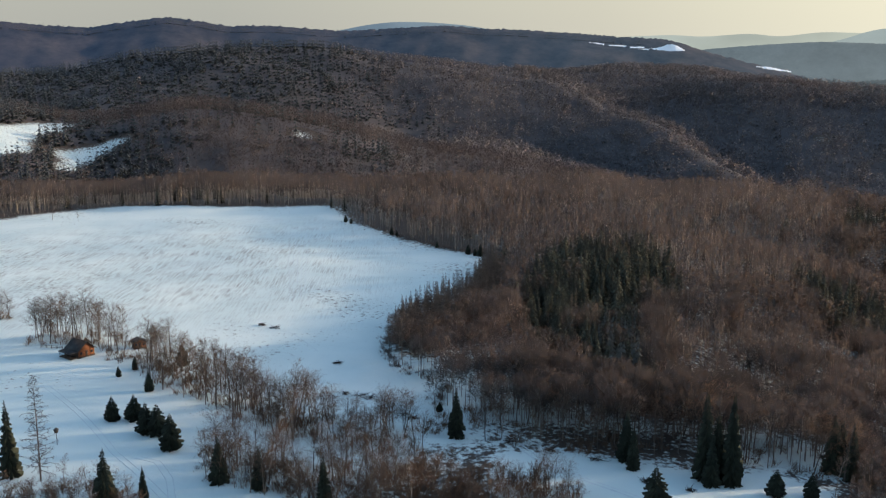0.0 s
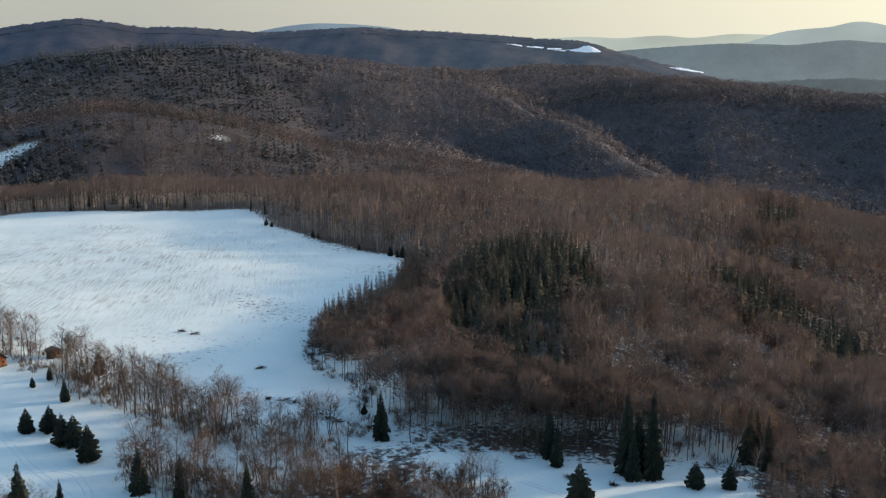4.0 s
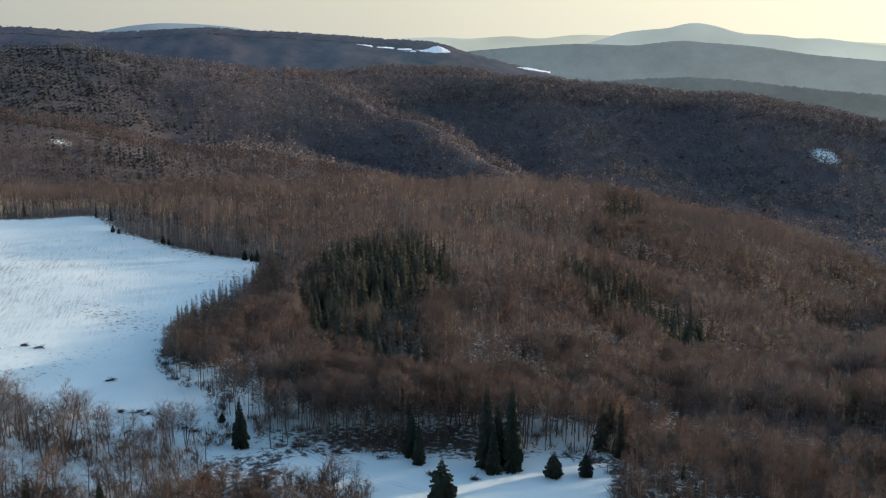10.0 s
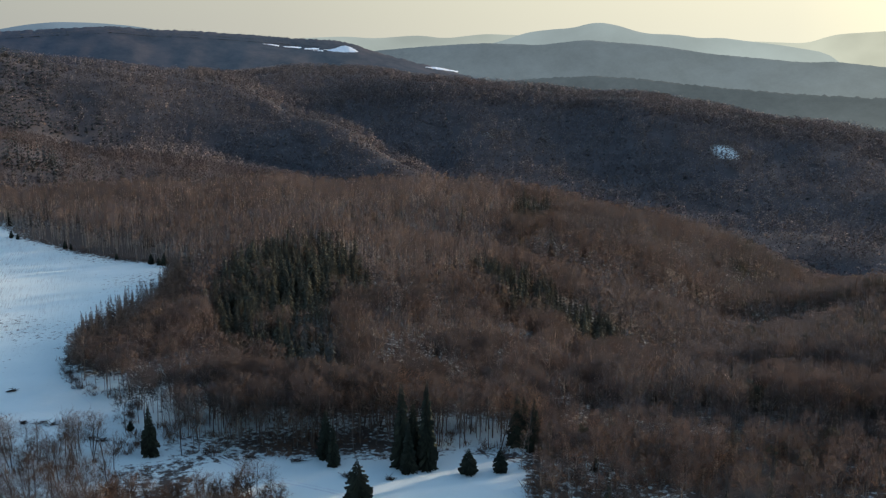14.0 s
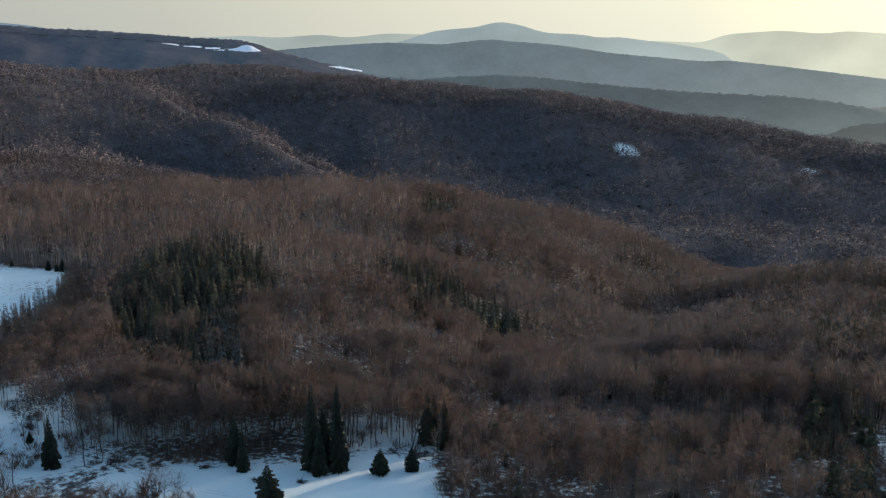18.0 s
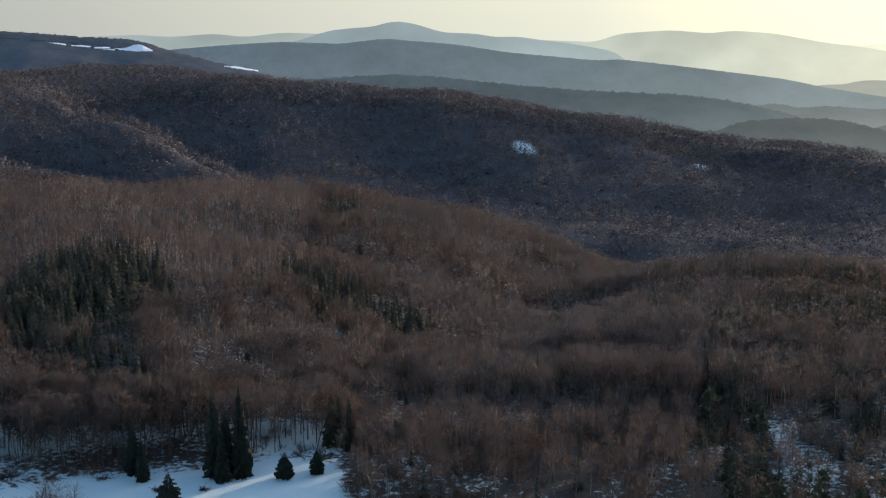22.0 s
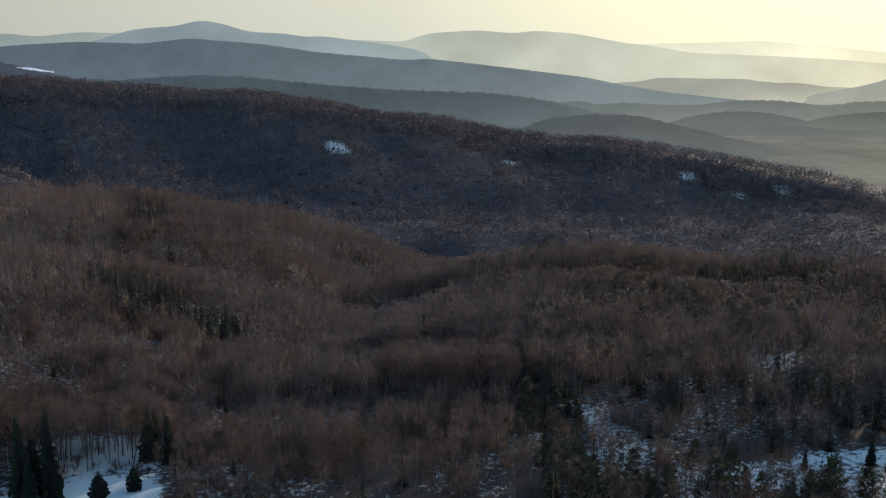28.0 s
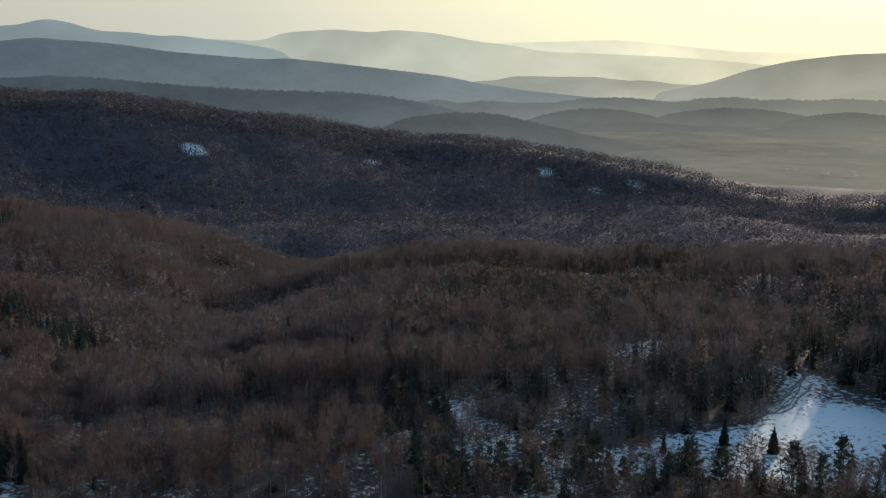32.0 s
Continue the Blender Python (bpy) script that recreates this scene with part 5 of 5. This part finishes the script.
def larch_tree(seed, h):
    """A straight stem with many level boughs of uneven length, each hung with short fine twigs."""
    rng = np.random.default_rng(seed)
    thing = tagged(new("larch_tree"), "tall leafless larch with level boughs in snow", "larch", group="single leafless trees")
    wood_, bases, ways, longs = [tube((0, 0, -0.8), (0.15, 0.1, h * 0.55), 0.24, 0.14, 7), tube((0.15, 0.1, h * 0.55), (0, 0.2, h), 0.14, 0.02, 6)], [], [], []
    for k in range(120):
        u = 0.1 + 0.88 * (k + rng.uniform()) / 120
        a = k * 2.4 + rng.uniform(-0.6, 0.6)
        ln = 0.19 * h * (1.02 - u) ** 0.75 * rng.uniform(0.45, 1.15) + 0.3
        way = np.array([np.cos(a), np.sin(a), rng.uniform(-0.12, 0.3)])
        pcs, pts = bent(rng, (0.1, 0.12, u * h), way / np.linalg.norm(way), ln, 0.08 * (1.2 - u), 0.02, 2, 0.14, 3)
        wood_ += pcs
        for q in range(int(4 + ln * 3.2)):
            t = rng.uniform(0.15, 1.0) * 2
            i = min(1, int(t))
            bases.append(pts[i] + (pts[i + 1] - pts[i]) * (t - i))
            w = np.array([np.cos(a), np.sin(a), -0.35]) + rng.normal(size=3) * 0.75
            ways.append(w / np.linalg.norm(w))
            longs.append(rng.uniform(0.4, 1.3))
    part("trunk", join(wood_), BARK_DARK, thing)
    crown = sprays(rng, np.array(bases), np.array(ways), np.array(longs), rng.uniform(0.07, 0.16, len(bases)))
    tagged(part("crown", crown, LARCH_DARK, thing, out=outward(crown[0], 0.1 * h, 0.9 * h, 0.18 * h)), kind="stuff")
    return thing


larch = larch_tree(190, 29.0)
larch.matrix_basis = at(-23.1, 266)


# ---- the cabin on the meadow and its small things ----
PLANK = plain("orange_brown_planks", (0.12, 0.04, 0.017), (0.2, 0.075, 0.03), 1.5, 0.7, 0.3)
DARK_WOOD = plain("dark_weathered_wood", (0.03, 0.022, 0.018), (0.07, 0.05, 0.04), 1.2, 0.8, 0.3)
ROOFING = plain("dark_roofing", (0.022, 0.021, 0.022), (0.05, 0.046, 0.045), 0.9, 0.6, 0.2)
PANE = plain("window_glass", (0.02, 0.025, 0.03), (0.03, 0.035, 0.04), 2.0, 0.1, 0.1)
METAL = plain("grey_metal", (0.2, 0.2, 0.2), (0.3, 0.3, 0.3), 2.0, 0.4, 0.1)
PACKED = plain("packed_snow", (0.56, 0.63, 0.65), (0.7, 0.77, 0.77), 0.5, 0.7, 0.1)
RUT = plain("rutted_ground", (0.1, 0.085, 0.075), (0.26, 0.24, 0.23), 0.6, 0.9, 0.2)


def box(x0, y0, z0, x1, y1, z1):
    v = [(x, y, z) for z in (z0, z1) for y in (y0, y1) for x in (x0, x1)]
    q = [(0, 2, 3, 1), (4, 5, 7, 6), (0, 1, 5, 4), (2, 6, 7, 3), (0, 4, 6, 2), (1, 3, 7, 5)]
    return np.array(v, float), np.array([t for a, b, c, d in q for t in ((a, b, c), (a, c, d))])


def prism(profile, y0, y1):
    """A profile in x and z, run along y."""
    n = len(profile)
    v = [(x, y, z) for y in (y0, y1) for x, z in profile]
    f = [(0, k + 1, k) for k in range(1, n - 1)] + [(n, n + k, n + k + 1) for k in range(1, n - 1)]
    for k in range(n):
        q = (k + 1) % n
        f += [(k, q, n + q), (k, n + q, n + k)]
    return np.array(v, float), np.array(f)


def cabin(name, wide, long, wall, rise, m, label, porch):
    """A boarded cabin: gable walls at both ends, two roof slopes with eaves; the front gable faces -y."""
    thing = tagged(new(name), label, "cabin")
    w, l = wide / 2, long / 2
    for k in range(int(wall / 0.3)):
        z = 0.2 + 0.3 * k
        for y in (-l, l - 0.12):
            part("plank", box(-w, y, z, w, y + 0.12, z + 0.285), PLANK, thing)
        for x in (-w, w - 0.12):
            part("plank", box(x, -l + 0.13, z, x + 0.12, l - 0.13, z + 0.285), DARK_WOOD if x < 0 else PLANK, thing)
    top = 0.2 + 0.3 * int(wall / 0.3)
    part("footing", box(-w - 0.1, -l - 0.1, -0.8, w + 0.1, l + 0.1, 0.19), DARK_WOOD, thing)
    for y in (-l, l - 0.12):
        part("gable", prism([(-w, top), (w, top), (0, top + rise)], y, y + 0.12), PLANK, thing)
    e, o = 0.55, 0.7
    drop = rise / w * e
    for sgn in (-1, 1):
        part("roof_slope", prism([(0, top + rise + 0.06), (sgn * (w + e), top - drop + 0.06), (sgn * (w + e), top - drop + 0.24), (0, top + rise + 0.26)], -l - o, l + o), ROOFING, thing)
    part("ridge_cap", box(-0.18, -l - o, top + rise + 0.18, 0.18, l + o, top + rise + 0.32), ROOFING, thing)
    part("chimney", box(0.6, 0.4, top + 0.2, 1.1, 0.9, top + rise + 0.9), METAL, thing)
    door = part("door", box(-0.45, -l - 0.05, 0.22, 0.45, -l - 0.003, 2.15), DARK_WOOD, thing, "dark boarded door")
    part("door_handle", box(0.3, -l - 0.11, 1.1, 0.38, -l - 0.06, 1.25), METAL, door)
    for x in (-w * 0.65, w * 0.65):
        window = part("window", box(x - 0.42, -l - 0.05, 1.0, x + 0.42, -l - 0.003, 1.9), DARK_WOOD, thing)
        part("pane", box(x - 0.34, -l - 0.065, 1.08, x + 0.34, -l - 0.053, 1.82), PANE, window)
    if porch:
        for y in (-l + 0.3, 0, l - 0.3):
            part("porch_post", box(-w - 3.0, y - 0.08, -0.5, -w - 2.84, y + 0.08, 1.95), DARK_WOOD, thing)
        part("porch_roof", prism([(-w - 0.02, top - 0.35), (-w - 3.4, 1.95), (-w - 3.4, 2.1), (-w - 0.02, top - 0.18)], -l - 0.2, l + 0.2), ROOFING, thing)
        part("porch_floor", box(-w - 3.2, -l, 0.05, -w - 0.11, l, 0.19), DARK_WOOD, thing)
        for z in (0.6, 1.0):
            part("porch_rail", box(-w - 3.0, -l + 0.38, z, -w - 2.9, l - 0.38, z + 0.08), DARK_WOOD, thing)
    thing.matrix_basis = m
    return thing


cabin("log_cabin", 6.5, 7.5, 2.5, 2.6, at(-20.5, 376, 52, 1.0, 1.0, 0.3), "orange-brown log cabin with a dark roof among birches", True)
cabin("garden_shed", 4.4, 3.4, 2.2, 0.9, at(-17.4, 379, 30, 1.0, 1.0, 0.3), "small orange-brown boarded shed among birches", False)


def fence(az, d, turn, bays):
    thing = tagged(new("rail_fence"), "dark wooden rail fence in the snow", "fence")
    for k in range(bays + 1):
        part("post", box(2.2 * k - 0.08, -0.08, -0.5, 2.2 * k + 0.08, 0.08, 1.25), DARK_WOOD, thing)
    for k in range(bays):
        for z in (0.45, 0.95):
            part("rail", box(2.2 * k + 0.06, -0.14, z, 2.2 * k + 2.14, -0.082, z + 0.12), DARK_WOOD, thing)
    thing.matrix_basis = at(az, d, turn)


fence(-22.5, 391, -12, 4)
feeder = tagged(new("bird_feeder"), "dark wooden feeder on a post in snow", "feeder")
part("post", box(-0.08, -0.08, -0.5, 0.08, 0.08, 3.6), DARK_WOOD, feeder)
part("box", box(-0.5, -0.4, 3.6, 0.5, 0.4, 4.4), DARK_WOOD, feeder)
part("roof", prism([(-0.75, 4.4), (0.75, 4.4), (0, 4.95)], -0.6, 0.6), ROOFING, feeder)
feeder.matrix_basis = at(-22.1, 290, 20)


def brush_pile(az, d, size, seed):
    rng = np.random.default_rng(seed)
    thing = tagged(new("brush_pile"), "dark pile of cut branches on snow", "brush pile", group="brush piles")
    for k in range(34):
        a, r = rng.uniform(0, 6.28), rng.uniform(0, size)
        b = rng.uniform(0, 6.28)
        p = np.array([r * math.cos(a), r * math.sin(a) * 0.7, rng.uniform(0, 0.9) * (1 - r / size / 1.2)])
        q = p + np.array([math.cos(b), math.sin(b), rng.uniform(-0.1, 0.55)]) * rng.uniform(0.8, 2.0)
        part("stick", tube(p, q, 0.09, 0.04, 4), DARK_WOOD, thing)
    thing.matrix_basis = at(az, d, 0, 1, 1, 0.05)


for k, (az, d, size) in enumerate([(-5.0, 309, 2.6), (-4.4, 306, 1.6), (-5.9, 311, 1.2), (-2.5, 291, 2.0), (-1.8, 288, 1.5), (4.0, 272, 2.5), (6.4, 266, 2.2), (9.0, 262, 1.8), (-9.8, 393, 2.2), (-10.6, 398, 1.6), (-6.2, 344, 1.4), (12.0, 250, 1.2), (14.6, 247, 0.9)]):
    brush_pile(az, d, size, 300 + k)


def track(name, points, width, mat, label, lift=0.09, wobble=0.12, seed=0):
    """A worn line laid over the ground, with an uneven edge."""
    rng = np.random.default_rng(seed)
    k = np.linspace(0, len(points) - 1, 70 * (len(points) - 1))
    az = np.interp(k, np.arange(len(points)), [p_[0] for p_ in points])
    d = np.interp(k, np.arange(len(points)), [p_[1] for p_ in points])
    for _ in range(12):
        az[1:-1], d[1:-1] = (az[:-2] + az[1:-1] + az[2:]) / 3, (d[:-2] + d[1:-1] + d[2:]) / 3
    x, y = d * np.sin(np.radians(az)), d * np.cos(np.radians(az))
    t = np.stack([np.gradient(x), np.gradient(y)], 1)
    t /= np.linalg.norm(t, axis=1, keepdims=True)
    w = width / 2 * (1 + rng.normal(size=len(x)) * wobble)
    V = []
    for sgn in (-1, 0, 1):
        px_, py_ = x - t[:, 1] * w * sgn, y + t[:, 0] * w * sgn
        dd = np.hypot(px_, py_)
        V.append(np.stack([px_, py_, land(np.degrees(np.arctan2(px_, py_)), dd) + (lift if sgn == 0 else -0.02)], 1))
    n = len(x)
    q = np.arange(n - 1)
    F = np.concatenate([np.concatenate([np.stack([r * n + q, r * n + q + 1, (r + 1) * n + q + 1], 1), np.stack([r * n + q, (r + 1) * n + q + 1, (r + 1) * n + q], 1)]) for r in (0, 1)])
    return tagged(new(name, mesh_of(name, np.concatenate(V), F[:, ::-1], [mat], np.zeros(len(F), int))), label, "track", kind="structure")


def ruts(name, points, gap, width, mat, label, seed=0):
    for k, o in enumerate((-gap / 2, gap / 2)):
        track(name, [(az + math.degrees(o / d), d + o * 0.3) for az, d in points], width, mat, label, 0.09, 0.25, seed + k)


ruts("lane_rut", [(1.2, 296), (2.2, 287), (3.12, 280), (4.27, 271), (5.51, 261), (6.78, 254), (8.7, 248), (11.5, 240), (14, 232)], 1.8, 0.7, PACKED, "wheel rut in the snowy lane", 1)
ruts("meadow_rut", [(-22.4, 345), (-20.8, 314), (-19.1, 278), (-16.5, 244)], 1.7, 0.28, PACKED, "faint wheel rut across the snowy meadow", 3)
ruts("turning_rut", [(-17.9, 273), (-16.8, 268), (-16.2, 256), (-16.1, 240)], 1.7, 0.25, PACKED, "curved wheel rut in snow", 5)
for k in range(5):
    track("field_rut", [(-8.6 + 0.26 * k, 600), (-8.9 + 0.25 * k, 520), (-8.9 + 0.2 * k, 440)], 0.4, PACKED, "wheel rut across the snowfield", 0.04, 0.6, 20 + k)
track("field_rut", [(-10.4, 404), (-9.5, 390), (-8.8, 384), (-7.4, 360)], 0.35, PACKED, "bare rut across the snowfield", 0.06, 0.5, 30)
track("field_rut", [(-3.4, 345), (-2.9, 333), (-2.2, 320)], 0.4, PACKED, "bare rut across the snowfield", 0.06, 0.4, 31)
rng_rut = np.random.default_rng(45)
for k in range(12):
    u0, u1 = sorted(rng_rut.uniform(0, 1, 2))
    line = [(np.interp(u, [0, 0.3, 0.6, 1], [67.9, 67.5, 66.0, 62.5]) + 0.34 * (k - 6) * u + rng_rut.normal() * 0.12, np.interp(u, [0, 0.3, 0.6, 1], [352, 336, 308, 288]) + 1.3 * (k - 5) * u + rng_rut.normal()) for u in np.linspace(u0 * 0.6, max(u1, u0 + 0.3), 6)]
    track("muddy_rut", line, rng_rut.uniform(0.3, 0.8), RUT, "muddy rut crossing the snowy field", 0.07, 0.6, 40 + k)


# ---- the cleared ski run and snow strips on the far hill ----
def far_snow(name, far, upper, lower, label, deep):
    """A strip of snow on the near slope of a far hill, between two lines of azimuth and elevation."""
    k = sorted(upper)
    az = np.arange(k[0], k[-1] + 0.01, 0.06)
    up_ = np.interp(az, k, [upper[a] for a in k])
    k2 = sorted(lower)
    lo = np.interp(az, k2, [lower[a] for a in k2])
    rng = np.random.default_rng(8)
    up_, lo = up_ + rng.normal(size=len(az)) * 0.012, lo + rng.normal(size=len(az)) * 0.012
    V = []
    for el in (up_, lo):
        d = np.full(len(az), far * (1 - 0.07 * deep) - 30)
        V.append(np.stack([d * np.sin(np.radians(az)), d * np.cos(np.radians(az)), EYE + d * np.tan(np.radians(el))], 1))
    V[1][:, :2] *= 0.992
    n = len(az)
    q = np.arange(n - 1)
    F = np.concatenate([np.stack([q, q + n, q + n + 1], 1), np.stack([q, q + n + 1, q + 1], 1)])
    return tagged(new(name, mesh_of(name, np.concatenate(V), F, [SNOW_FAR], np.zeros(len(F), int))), label, "snow slope", kind="structure")


for upper, lower in (({7.95: 0.02, 8.9: -0.1}, {7.95: 0.0, 8.9: -0.15}), ({9.1: -0.13, 10.1: -0.2}, {9.1: -0.18, 10.1: -0.26}), ({10.25: -0.23, 11.05: -0.27}, {10.25: -0.32, 11.05: -0.33}), ({10.6: -0.36, 11.3: -0.38}, {10.6: -0.38, 11.3: -0.43}),
                     ({11.25: -0.31, 11.7: -0.33, 12.0: -0.26, 12.2: -0.16, 12.5: -0.12, 12.75: -0.2, 13.2: -0.44}, {11.25: -0.33, 11.7: -0.42, 12.1: -0.46, 12.5: -0.5, 13.2: -0.48})):
    far_snow("backdrop_ski_run", 3000, upper, lower, "white ski run cut through far woods", 0.8)
far_snow("backdrop_snow_strip", 3000, {16.9: -1.28, 17.6: -1.34, 18.7: -1.55}, {16.9: -1.31, 17.6: -1.44, 18.7: -1.6}, "strip of snow on a far hill", 0.8)


# ---- woods along the far crest ----
def crest_woods():
    rng = np.random.default_rng(77)
    line = {-30: 1.2, -23: 1.17, -21.5: 1.03, -19: 0.84, -17.6: 1.07, -15: 1.42, -13.5: 1.25, -11.8: 0.95, -9.3: 0.95, -6.9: 0.76, -5.1: 0.67, -2.6: 0.81, 0.2: 0.95, 2.4: 0.73, 3.7: 0.72, 6.8: 0.52, 9.8: 0.27, 11.4: 0.17}
    k = sorted(line)
    n = 3600
    az = rng.uniform(-26, 11.2, n)
    u = rng.uniform(0, 1, n)
    d = 3000 * (1 - 0.03 * u**2)
    z = EYE + 3000 * np.tan(np.radians(np.interp(az, k, [line[a] for a in k]))) - 11 - 9 * u
    far_fir = [conifer(95 + q, 18.0, 3.6, 3, 4, trunk=0.0) for q in range(3)]
    scatter("backdrop_crest_spruces", far_fir, [FAR_SPRUCE, FAR_SPRUCE], d * np.sin(np.radians(az)), d * np.cos(np.radians(az)), z, rng.uniform(0.45, 0.95, n), 5, "dark spruces along the crest of a far hill")


crest_woods()


# ---- a village far out on the plain ----
# The house walls and roofs glow too, with the haze painted in.
HOUSE_WALL = hazy("far_house_wall", (0.22, 0.21, 0.19), (0.34, 0.32, 0.29), 0.25)
HOUSE_ROOF = hazy("far_house_roof", (0.12, 0.07, 0.05), (0.2, 0.12, 0.09), 0.3)
rng_village = np.random.default_rng(91)
for k in range(5):
    az, d = 66.0 + (0.0, 0.5, 1.9, 3.1, 3.4)[k] + rng_village.uniform(-0.15, 0.15), 2120 + rng_village.uniform(-40, 60)
    wide, long, wall = rng_village.uniform(7, 10), rng_village.uniform(10, 16), rng_village.uniform(4, 6)
    house = tagged(new("house"), "small pale house in a far hazy village", "house", group="village houses")
    part("wall", box(-wide / 2, -long / 2, -4, wide / 2, long / 2, wall), HOUSE_WALL, house)
    part("roof", prism([(-wide / 2 - 0.5, wall), (wide / 2 + 0.5, wall), (0, wall + wide * 0.45)], -long / 2 - 0.5, long / 2 + 0.5), HOUSE_ROOF, house)
    house.matrix_basis = pose(d * math.sin(radians(az)), d * math.cos(radians(az)), -157, 0, 0, rng_village.uniform(0, 180))
